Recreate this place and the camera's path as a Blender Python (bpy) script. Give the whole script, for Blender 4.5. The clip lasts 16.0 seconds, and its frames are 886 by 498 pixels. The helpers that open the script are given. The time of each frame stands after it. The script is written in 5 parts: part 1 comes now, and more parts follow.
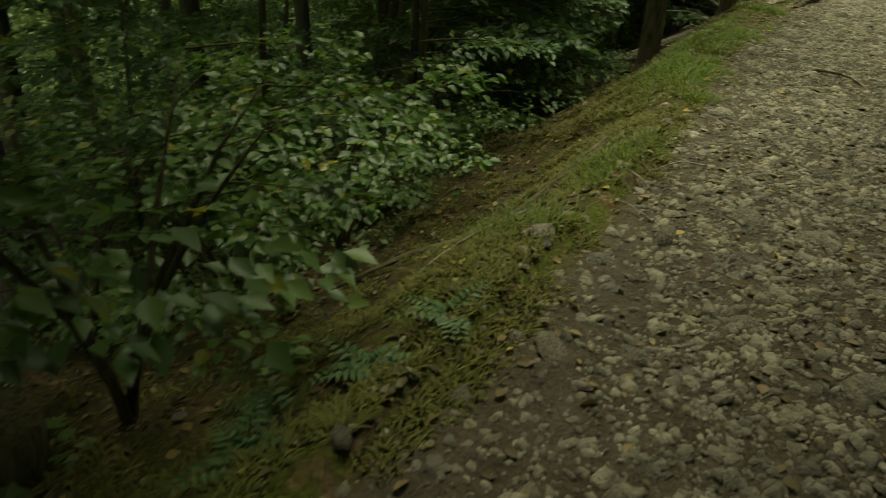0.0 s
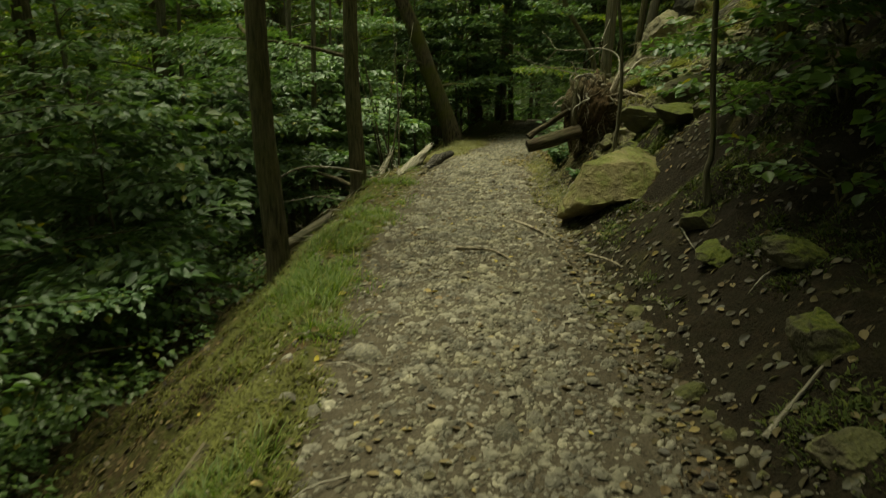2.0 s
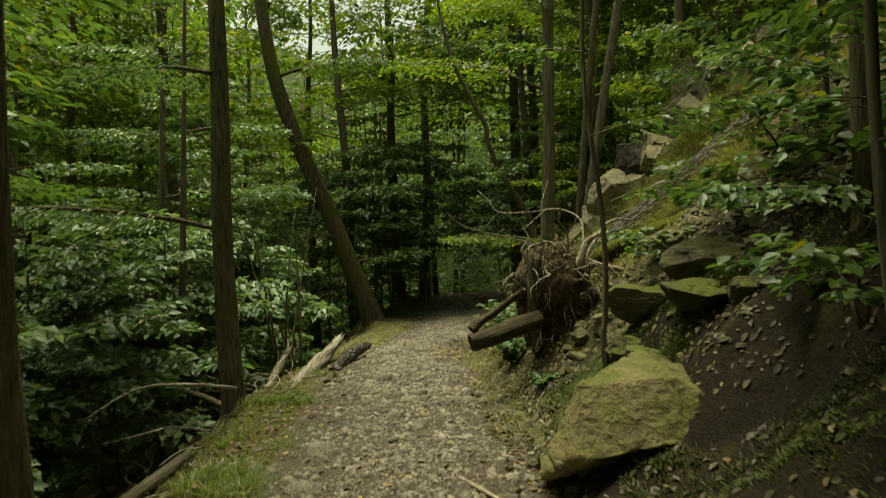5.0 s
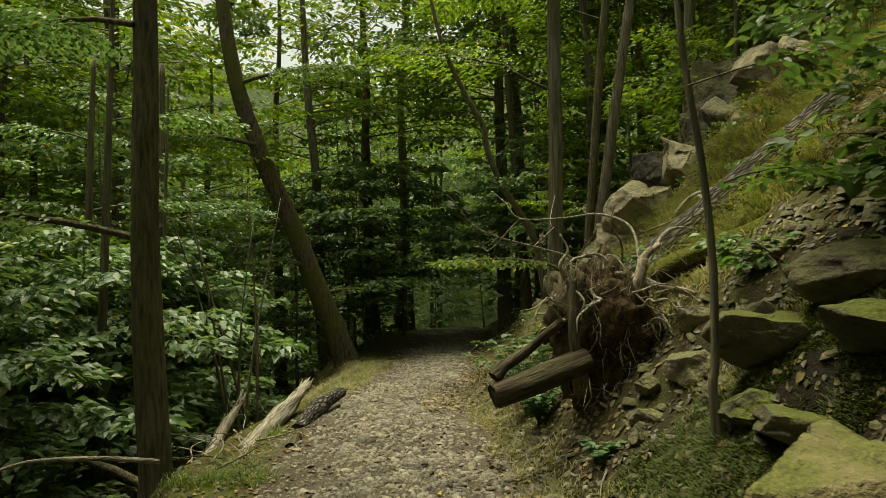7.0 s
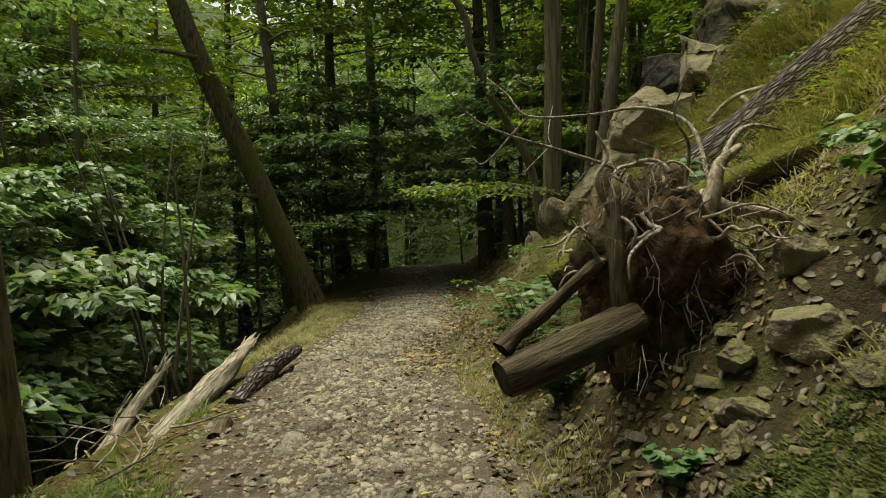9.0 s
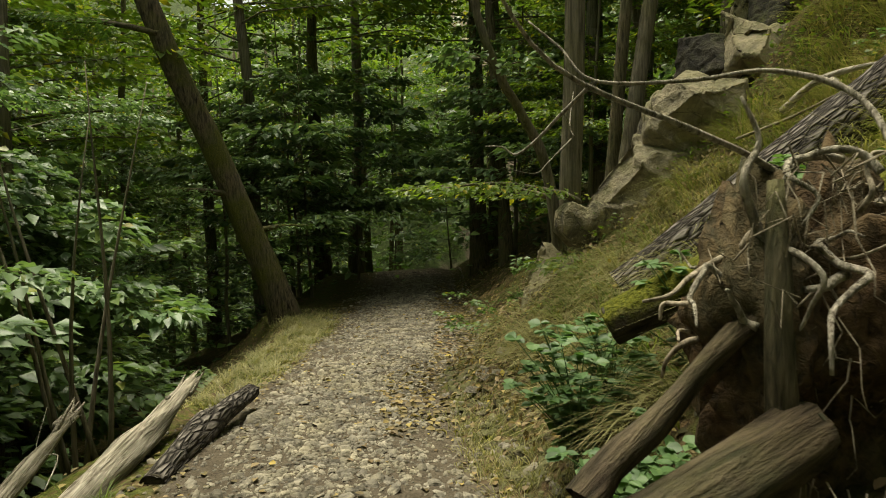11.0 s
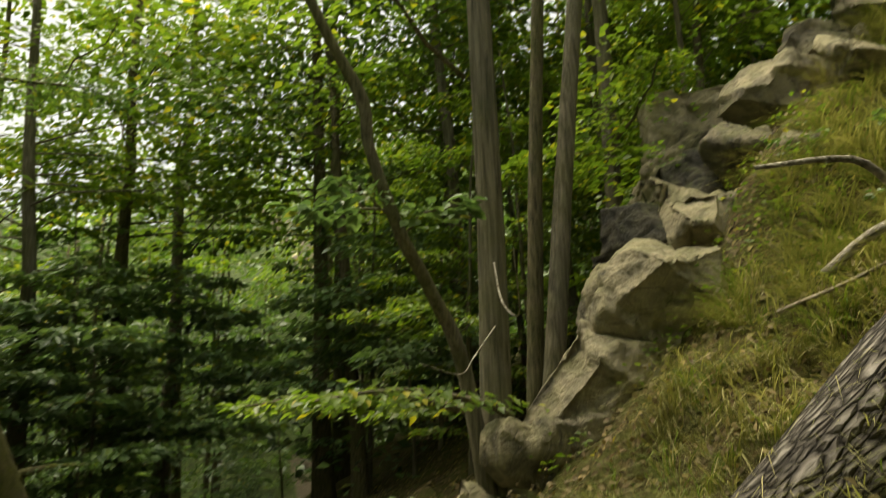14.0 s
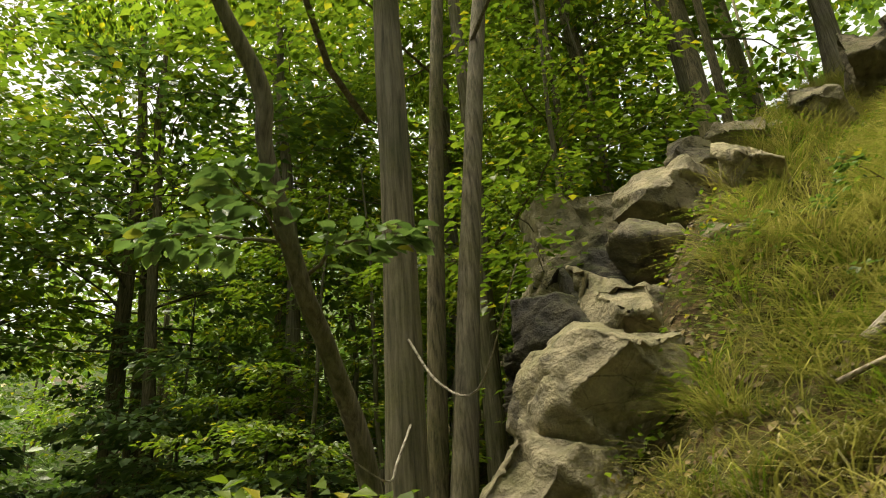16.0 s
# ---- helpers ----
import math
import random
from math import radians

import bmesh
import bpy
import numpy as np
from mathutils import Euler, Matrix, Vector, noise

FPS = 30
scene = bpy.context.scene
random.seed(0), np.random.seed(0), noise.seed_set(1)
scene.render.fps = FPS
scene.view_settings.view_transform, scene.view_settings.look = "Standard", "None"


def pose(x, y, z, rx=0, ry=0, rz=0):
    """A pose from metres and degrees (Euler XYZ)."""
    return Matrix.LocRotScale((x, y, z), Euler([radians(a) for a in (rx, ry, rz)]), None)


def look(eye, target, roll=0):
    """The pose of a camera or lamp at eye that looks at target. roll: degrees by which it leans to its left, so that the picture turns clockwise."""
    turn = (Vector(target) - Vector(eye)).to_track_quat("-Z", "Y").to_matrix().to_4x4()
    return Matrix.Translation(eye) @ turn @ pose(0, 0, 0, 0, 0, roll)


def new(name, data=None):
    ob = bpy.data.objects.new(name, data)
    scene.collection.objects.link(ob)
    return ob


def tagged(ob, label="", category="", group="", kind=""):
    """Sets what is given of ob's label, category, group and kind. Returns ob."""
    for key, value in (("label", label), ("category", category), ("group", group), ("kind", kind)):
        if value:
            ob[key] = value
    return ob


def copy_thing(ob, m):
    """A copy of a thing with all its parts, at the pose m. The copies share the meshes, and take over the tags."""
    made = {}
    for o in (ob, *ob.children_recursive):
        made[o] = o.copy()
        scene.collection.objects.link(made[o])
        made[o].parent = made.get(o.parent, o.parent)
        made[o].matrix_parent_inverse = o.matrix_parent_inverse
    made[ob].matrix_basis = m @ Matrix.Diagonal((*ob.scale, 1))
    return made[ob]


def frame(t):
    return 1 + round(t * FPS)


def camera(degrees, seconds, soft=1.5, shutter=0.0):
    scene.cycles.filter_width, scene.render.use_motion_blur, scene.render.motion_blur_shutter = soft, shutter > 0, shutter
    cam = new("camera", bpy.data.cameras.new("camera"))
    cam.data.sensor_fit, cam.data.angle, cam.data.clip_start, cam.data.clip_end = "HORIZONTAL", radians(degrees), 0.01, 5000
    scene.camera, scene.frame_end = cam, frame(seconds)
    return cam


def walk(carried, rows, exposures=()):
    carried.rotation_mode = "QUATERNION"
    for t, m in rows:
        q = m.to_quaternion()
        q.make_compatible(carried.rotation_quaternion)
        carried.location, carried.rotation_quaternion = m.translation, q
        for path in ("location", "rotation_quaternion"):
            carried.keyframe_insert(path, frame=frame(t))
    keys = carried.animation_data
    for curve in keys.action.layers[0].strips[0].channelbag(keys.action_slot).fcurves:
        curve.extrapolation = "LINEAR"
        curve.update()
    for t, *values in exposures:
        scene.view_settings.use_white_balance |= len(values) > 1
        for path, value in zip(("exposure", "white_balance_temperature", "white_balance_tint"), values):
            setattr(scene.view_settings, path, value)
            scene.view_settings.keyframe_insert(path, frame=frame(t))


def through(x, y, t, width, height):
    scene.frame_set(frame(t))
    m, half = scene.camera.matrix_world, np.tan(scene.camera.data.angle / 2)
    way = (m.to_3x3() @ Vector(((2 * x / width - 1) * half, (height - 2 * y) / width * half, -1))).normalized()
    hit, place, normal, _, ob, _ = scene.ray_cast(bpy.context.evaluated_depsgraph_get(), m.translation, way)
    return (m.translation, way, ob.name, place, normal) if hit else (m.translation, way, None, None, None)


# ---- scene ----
# camera and walk
cam = camera(65.2, 16.0, soft=0.35, shutter=0.3)
PATH = [
    (0, (0.033, -0.233, 1.575), (-0.795, 1.287, 0.573), 5.5),
    (0.5, (0.008, 0.237, 1.596), (-0.639, 1.878, 0.654), 3.9),
    (1, (-0.007, 0.732, 1.61), (-0.489, 2.485, 0.775), 2.7),
    (1.5, (-0.012, 1.225, 1.617), (-0.306, 3.06, 0.879), 0.9),
    (2, (0.005, 1.715, 1.604), (-0.115, 3.64, 1.073), -0.2),
    (2.5, (-0.001, 2.176, 1.604), (-0.075, 4.132, 1.193), -0.7),
    (3, (0.0, 2.642, 1.588), (-0.026, 4.629, 1.366), -1.0),
    (3.5, (0.045, 3.143, 1.562), (0.04, 5.135, 1.378), -1.1),
    (4, (0.05, 3.648, 1.546), (0.084, 5.639, 1.354), -1.2),
    (4.5, (0.042, 4.172, 1.54), (0.119, 6.167, 1.426), -1.5),
    (5, (-0.009, 4.747, 1.53), (0.092, 6.744, 1.478), -1.8),
    (5.2, (-0.034, 4.948, 1.533), (0.078, 6.945, 1.543), -2.1),
    (7.3, (-0.212, 7.075, 1.309), (-0.009, 9.064, 1.357), -1.7),
    (7.5, (-0.212, 7.251, 1.305), (0.0, 9.239, 1.344), -1.8),
    (8, (-0.172, 7.686, 1.282), (0.06, 9.672, 1.242), -2.1),
    (8.5, (-0.117, 8.12, 1.234), (0.128, 10.101, 1.108), -2.3),
    (9, (-0.058, 8.604, 1.229), (0.198, 10.583, 1.088), -2.5),
    (9.2, (-0.051, 8.797, 1.231), (0.21, 10.775, 1.097), -2.4),
    (11.3, (0.032, 10.431, 1.272), (0.343, 12.401, 1.127), -1.2),
    (11.5, (0.007, 10.603, 1.256), (0.332, 12.571, 1.117), -1.3),
    (12, (-0.03, 11.056, 1.26), (0.32, 13.021, 1.124), -1.4),
    (12.5, (0.005, 11.553, 1.257), (0.391, 13.511, 1.125), -1.7),
    (13, (0.022, 11.985, 1.275), (0.466, 13.934, 1.211), -1.8),
    (13.5, (0.075, 12.386, 1.254), (0.671, 14.286, 1.443), -2.2),
    (14, (0.099, 12.731, 1.259), (0.88, 14.514, 1.719), -3.1),
    (14.5, (0.135, 13.106, 1.251), (1.14, 14.641, 2.048), -4.1),
    (15, (0.159, 13.515, 1.217), (1.292, 14.916, 2.085), -5.1),
    (15.5, (0.178, 13.922, 1.189), (1.346, 15.298, 2.051), -5.4),
    (16, (0.214, 14.36, 1.13), (1.408, 15.724, 1.973), -5.5),
]
walk(cam, [(t, look(eye, target, roll)) for t, eye, target, roll in PATH], [(0, .0, 8300, -15), (2.2, .2, 8300, -15), (4.5, .45, 8300, -10), (8, .62, 7700, -1), (9, .66, 7500, 1), (12.5, .85, 7600, 2), (14, .98, 7900, 2), (16, 1.18, 7900, 4)])

# overcast daylight from above the valley side
world = bpy.data.worlds.new("overcast_sky")
scene.world = world
world.use_nodes = True
wn = world.node_tree.nodes
sky = wn.new("ShaderNodeTexSky")
sky.sky_type, sky.sun_disc = "NISHITA", False
sky.sun_elevation, sky.sun_rotation = radians(76), radians(-40)
sky.air_density, sky.dust_density, sky.ozone_density = 1.0, 6.0, 0.6
wn["Background"].inputs["Strength"].default_value = 0.085
cloud = wn.new("ShaderNodeMixRGB")
cloud.inputs[0].default_value = .5
cloud.inputs[2].default_value = (9.0, 9.3, 9.6, 1)
world.node_tree.links.new(sky.outputs["Color"], cloud.inputs[1])
world.node_tree.links.new(cloud.outputs["Color"], wn["Background"].inputs["Color"])
sun_data = bpy.data.lights.new("sun", "SUN")
sun_data.energy, sun_data.angle, sun_data.color = 4.6, radians(38), (1.0, 0.97, 0.9)
sun = new("sun", sun_data)
sun.matrix_world = look((-2.2, 2.6, 14), (0, 0, 0))

rng = np.random.default_rng(7)


# ---- shape of the ground ----
def hash01(i, j, seed):
    n = (i * 374761393 + j * 668265263 + seed * 974711) & 0xFFFFFFFF
    n = ((n ^ (n >> 13)) * 1274126177) & 0xFFFFFFFF
    return ((n ^ (n >> 16)) & 0xFFFF) / 65535.0


def vnoise(x, y, seed=0):
    """Smooth noise from -1 to 1 over arrays."""
    x, y = np.asarray(x, float), np.asarray(y, float)
    i, j = np.floor(x).astype(np.int64), np.floor(y).astype(np.int64)
    u, v = x - i, y - j
    u, v = u * u * (3 - 2 * u), v * v * (3 - 2 * v)
    a, b = hash01(i, j, seed), hash01(i + 1, j, seed)
    c, d = hash01(i, j + 1, seed), hash01(i + 1, j + 1, seed)
    return 2 * ((a * (1 - u) + b * u) * (1 - v) + (c * (1 - u) + d * u) * v) - 1


def table(y, *pairs):
    return np.interp(y, [p[0] for p in pairs], [p[1] for p in pairs])


def path_z(y):
    return table(y, (-300, 3), (-30, 1.4), (-5, .3), (0, .08), (3.5, 0), (7, -.08), (10.4, -.2), (13, -.27), (16.5, -.45),
                 (20, -.68), (24, -.95), (27, -1.0), (31, -.85), (36, -1.5), (42, -2.6), (400, -3))


def path_left(y):
    return table(y, (-40, -1.6), (0, -.75), (3, -.75), (4, -.8), (6, -1.0), (8, -1.2), (11, -1.1), (13, -1.15), (15.4, -.95), (17, -.7), (19, -.4), (22.5, .05),
                 (27, .7), (31, 1.2), (40, 4), (60, 14))


def path_right(y):
    return table(y, (-40, 1.0), (0, 1.0), (4, 1.0), (8, .85), (11, .85), (13, .85), (15.4, .85), (17.1, .97), (18, 1.6), (20, 1.9), (22.5, 2.3),
                 (27, 2.9), (31, 3.4), (40, 6.4), (60, 17))


def bank_left(y):
    """Where the left shoulder breaks off into the valley."""
    return table(y, (-40, -1.9), (0, -.85), (4, -.87), (5.7, -1.05), (7, -1.35), (8.4, -1.52), (10.5, -1.45), (12.5, -1.7), (15, -1.4), (18, -.95),
                 (22, -.55), (24.5, -1.2), (30, -.3), (40, 2.5), (60, 12))


def right_slope(x, y):
    y = y - .1 * np.clip(x - 2, 0, 9)
    return table(y, (-40, .6), (0, .62), (5, .75), (8, .78), (11, .9), (13, .84), (14.2, .76), (15.5, .76), (17.1, .77), (17.7, .55), (20, .5), (24, .6), (40, .55))


def ground_z(x, y):
    x, y = np.asarray(x, float), np.asarray(y, float)
    z = path_z(y)
    dr = np.maximum(x - path_right(y), 0)
    toe = np.minimum(dr, .16)
    up = right_slope(x, y) * (dr - .5 * toe)
    up = np.where(up > 9, 9 + (up - 9) * .45, up)
    up = np.where(up > 22, 22 + (up - 22) * .1, up)
    crest = 16.9 + .1 * np.clip(x - 4, 0, 9)
    up = up + .8 * np.clip((x - 3.9) / 1.8, 0, 1) * np.clip((14 - x) / 4, 0, 1) * np.exp(-((y - crest) / np.where(y < crest, .75, .3)) ** 2)
    dl = np.maximum(bank_left(y) - x, 0)
    down = .72 * np.minimum(dl, 1.6) + .42 * np.clip(dl - 1.6, 0, 9) + .1 * np.clip(dl - 10.6, 0, 40)
    down -= .12 * np.exp(-((dl - .3) / .35) ** 2) * (dl > 0)
    rise = np.clip(dl - 24, 0, 70) * .55 + np.clip(y - 42, 0, 80) * .5
    rough = np.clip(dr + dl, 0, 1)
    z = z + up - down + rise
    z = z + rough * (.16 * vnoise(x * .8, y * .8, 1) + .09 * vnoise(x * 2.3, y * 2.3, 2) + .035 * vnoise(x * 4.5, y * 4.5, 5)) + (.012 + .03 * rough) * vnoise(x * 7, y * 7, 3)
    crown = np.clip((path_right(y) - x) * (x - path_left(y)), 0, 1)
    z = z - .4 * np.exp(-((x - 1.78) / .5) ** 2 - ((y - 8.4) / .55) ** 2)
    return z + .03 * crown + .03 * vnoise(x * 1.4, y * 1.4, 4) - .03


# ---- end of the shape of the ground ----


# ---- mesh helpers ----
def np_mesh(name, V, F, smooth=False, attrs=None):
    V, F = np.asarray(V, np.float32), np.asarray(F, np.int32)
    me = bpy.data.meshes.new(name)
    n, k = len(F), F.shape[1]
    me.vertices.add(len(V))
    me.vertices.foreach_set("co", V.ravel())
    me.loops.add(n * k)
    me.loops.foreach_set("vertex_index", F.ravel())
    me.polygons.add(n)
    me.polygons.foreach_set("loop_start", np.arange(0, n * k, k, dtype=np.int32))
    me.update(calc_edges=True)
    if smooth:
        me.polygons.foreach_set("use_smooth", np.ones(n, bool))
    for key, values in (attrs or {}).items():
        a = me.attributes.new(key, "FLOAT", "POINT")
        a.data.foreach_set("value", np.asarray(values, np.float32))
    return me


def put(name, V, F, material, parent=None, label="", smooth=False, attrs=None):
    me = np_mesh(name, V, F, smooth, attrs)
    me.materials.append(material)
    ob = new(name, me)
    if parent is not None:
        ob.parent = parent
    if label:
        tagged(ob, label)
    return ob


def join(pieces):
    """Joins (V, F) pairs of the same face size."""
    Vs, Fs, n = [], [], 0
    for V, F in pieces:
        Vs.append(V)
        Fs.append(np.asarray(F) + n)
        n += len(V)
    return np.concatenate(Vs), np.concatenate(Fs)


def smooth_line(points, radii, steps=6):
    """A Catmull-Rom line through points, with radii."""
    P = np.asarray(points, float)
    R = np.asarray(radii, float)
    P4 = np.concatenate([[2 * P[0] - P[1]], P, [2 * P[-1] - P[-2]]])
    out, rad = [], []
    for i in range(len(P) - 1):
        a, b, c, d = P4[i:i + 4]
        for s in np.linspace(0, 1, steps, endpoint=False):
            out.append(.5 * (2 * b + (c - a) * s + (2 * a - 5 * b + 4 * c - d) * s * s + (3 * b - a - 3 * c + d) * s ** 3))
            rad.append(R[i] * (1 - s) + R[i + 1] * s)
    out.append(P[-1])
    rad.append(R[-1])
    return np.array(out), np.array(rad)


def tube(P, R, sides=8, rough=0.0, seed=0, cap=True):
    """A tube of quads along the line P; rough makes its section uneven."""
    P, R = np.asarray(P, float), np.asarray(R, float)
    T = np.gradient(P, axis=0)
    T /= np.linalg.norm(T, axis=1)[:, None] + 1e-9
    ref = np.array([0.0, 1.0, 0.0]) if abs(T[0, 1]) < .8 else np.array([1.0, 0.0, 0.0])
    A = np.cross(T, ref)
    A /= np.linalg.norm(A, axis=1)[:, None] + 1e-9
    B = np.cross(T, A)
    ang = np.linspace(0, 2 * np.pi, sides, endpoint=False)
    along = np.concatenate([[0], np.cumsum(np.linalg.norm(np.diff(P, axis=0), axis=1))])
    bump = 1 + rough * vnoise(along[:, None] * 3 + seed * 7.3, ang[None, :] * 2.1 + seed, 11) + rough * .6 * vnoise(along[:, None] * .9 + seed, ang[None, :] * sides / 6.3 + seed, 12)
    rr = R[:, None] * bump
    V = P[:, None, :] + rr[..., None] * (np.cos(ang)[None, :, None] * A[:, None, :] + np.sin(ang)[None, :, None] * B[:, None, :])
    n = len(P)
    i, j = np.meshgrid(np.arange(n - 1), np.arange(sides), indexing="ij")
    k = (j + 1) % sides
    F = np.stack([i * sides + j, i * sides + k, (i + 1) * sides + k, (i + 1) * sides + j], -1).reshape(-1, 4)
    V = V.reshape(-1, 3)
    if cap:
        m = len(V)
        V = np.concatenate([V, P[:1], P[-1:]])
        js = np.arange(0, sides, 2)
        c0 = np.stack([np.full_like(js, m), (js + 2) % sides, (js + 1) % sides, js], -1)
        c1 = np.stack([np.full_like(js, m + 1), (n - 1) * sides + js, (n - 1) * sides + (js + 1) % sides, (n - 1) * sides + (js + 2) % sides], -1)
        F = np.concatenate([F, c0, c1])
    return V, F


def unit(v):
    return v / (np.linalg.norm(v, axis=-1, keepdims=True) + 1e-9)


def leaves(C, D, N, S, wide=.62, fold=.12, fine=False):
    """Leaf blades from base points C, directions D, normals N and lengths S: folded along the midrib, as triangles."""
    C, D, N, S = (np.asarray(a, float) for a in (C, D, N, S))
    D = unit(D)
    W = unit(np.cross(D, N))
    N = np.cross(W, D)
    S = S[:, None]
    n = len(C)
    if fine:
        prof = [(0, 0, 0), (.22, .36, .7), (.55, .5, 1), (.82, .27, .5), (1, 0, -.5), (.82, -.27, .5), (.55, -.5, 1), (.22, -.36, .7)]
        tri = [(0, 1, 2), (0, 2, 3), (0, 3, 4), (0, 4, 5), (0, 5, 6), (0, 6, 7)]
    else:
        prof = [(0, 0, 0), (.45, .5, 1), (1, 0, -.6), (.45, -.5, 1)]
        tri = [(0, 1, 2), (0, 2, 3)]
    V = np.stack([C + D * S * a + W * S * wide * b + N * S * fold * c for a, b, c in prof], 1)
    F = (np.arange(n)[:, None, None] * len(prof) + np.array(tri)[None]).reshape(-1, 3)
    return V.reshape(-1, 3), F


def tri(F):
    """Quads to triangles."""
    F = np.asarray(F)
    return F if F.shape[1] == 3 else np.concatenate([F[:, [0, 1, 2]], F[:, [0, 2, 3]]])


def thing(name, at, label, category, group=""):
    ob = new(name)
    ob.location = at
    ob.empty_display_size = .1
    return tagged(ob, label, category, group)


def shifted(points, ob):
    return [tuple(np.array(p) - np.array(ob.location)) for p in points]


# ---- materials ----
class Mat:
    """A node material with a few shorthands."""

    def __init__(self, name, rough=.8, spec=.3):
        self.m = bpy.data.materials.new(name)
        self.m.use_nodes = True
        self.t = self.m.node_tree
        self.b = self.t.nodes["Principled BSDF"]
        self.b.inputs["Roughness"].default_value = rough
        self.b.inputs["Specular IOR Level"].default_value = spec
        self.pos = self.t.nodes.new("ShaderNodeTexCoord").outputs["Object"]

    def link(self, a, b):
        self.t.links.new(a, b)

    def scaled(self, s):
        n = self.t.nodes.new("ShaderNodeMapping")
        n.inputs["Scale"].default_value = s
        self.link(self.pos, n.inputs["Vector"])
        return n.outputs["Vector"]

    def noise(self, scale, detail=4, vec=None, rough=.6, distort=0.0):
        n = self.t.nodes.new("ShaderNodeTexNoise")
        n.inputs["Scale"].default_value, n.inputs["Detail"].default_value = scale, detail
        n.inputs["Roughness"].default_value, n.inputs["Distortion"].default_value = rough, distort
        self.link(vec or self.pos, n.inputs["Vector"])
        return n.outputs["Fac"]

    def cells(self, scale, feature="F1", vec=None, out="Distance"):
        n = self.t.nodes.new("ShaderNodeTexVoronoi")
        n.feature = feature
        n.inputs["Scale"].default_value = scale
        self.link(vec or self.pos, n.inputs["Vector"])
        return n.outputs[out]

    def ramp(self, fac, *stops):
        n = self.t.nodes.new("ShaderNodeValToRGB")
        e = n.color_ramp.elements
        while len(e) < len(stops):
            e.new(.5)
        for el, (p, c) in zip(e, stops):
            el.position, el.color = p, (*c, 1) if len(c) == 3 else c
        self.link(fac, n.inputs["Fac"])
        return n.outputs["Color"]

    def grey(self, fac, a, b):
        """0 below a, 1 above b."""
        n = self.t.nodes.new("ShaderNodeMapRange")
        n.inputs["From Min"].default_value, n.inputs["From Max"].default_value = a, b
        self.link(fac, n.inputs["Value"])
        return n.outputs["Result"]

    def math(self, op, a, b):
        n = self.t.nodes.new("ShaderNodeMath")
        n.operation = op
        for v, s in ((a, n.inputs[0]), (b, n.inputs[1])):
            if isinstance(v, (int, float)):
                s.default_value = v
            else:
                self.link(v, s)
        return n.outputs["Value"]

    def mix(self, fac, a, b, kind="MIX"):
        n = self.t.nodes.new("ShaderNodeMixRGB")
        n.blend_type = kind
        for v, s in ((fac, n.inputs[0]), (a, n.inputs[1]), (b, n.inputs[2])):
            if isinstance(v, (int, float)):
                s.default_value = v
            elif isinstance(v, tuple):
                s.default_value = (*v, 1)
            else:
                self.link(v, s)
        return n.outputs["Color"]

    def attr(self, name):
        n = self.t.nodes.new("ShaderNodeAttribute")
        n.attribute_name = name
        return n.outputs["Fac"]

    def island(self):
        return self.t.nodes.new("ShaderNodeNewGeometry").outputs["Random Per Island"]

    def each(self):
        return self.t.nodes.new("ShaderNodeObjectInfo").outputs["Random"]

    def up(self):
        n = self.t.nodes.new("ShaderNodeSeparateXYZ")
        self.link(self.t.nodes.new("ShaderNodeNewGeometry").outputs["Normal"], n.inputs[0])
        return n.outputs["Z"]

    def color(self, c):
        if isinstance(c, tuple):
            self.b.inputs["Base Color"].default_value = (*c, 1)
        else:
            self.link(c, self.b.inputs["Base Color"])
        return c

    def bump(self, height, strength=.5, dist=.02):
        n = self.t.nodes.new("ShaderNodeBump")
        n.inputs["Strength"].default_value, n.inputs["Distance"].default_value = strength, dist
        self.link(height, n.inputs["Height"])
        self.link(n.outputs["Normal"], self.b.inputs["Normal"])

    def translucent(self, color, amount):
        """Lets light through a thin blade."""
        tr = self.t.nodes.new("ShaderNodeBsdfTranslucent")
        self.link(color, tr.inputs["Color"])
        mx = self.t.nodes.new("ShaderNodeMixShader")
        mx.inputs[0].default_value = amount
        self.link(self.b.outputs[0], mx.inputs[1])
        self.link(tr.outputs[0], mx.inputs[2])
        self.link(mx.outputs[0], self.t.nodes["Material Output"].inputs["Surface"])


def leaf_material(name, stops, through=.33, rough=.42, patchy=0.0):
    m = Mat(name, rough, .45)
    pick = m.island()
    if patchy:
        pick = m.math("ADD", m.math("MULTIPLY", pick, 1 - patchy), m.math("MULTIPLY", m.grey(m.noise(4.5, 3), .3, .7), patchy))
    c = m.ramp(pick, *stops)
    big = m.noise(.9, 2)
    c = m.mix(m.grey(big, .35, .75), c, m.mix(.28, c, (.15, .18, .04)))
    m.color(c)
    bright = m.mix(1.0, c, (1.6, 1.7, .9), "MULTIPLY")
    m.translucent(bright, through)
    return m.m


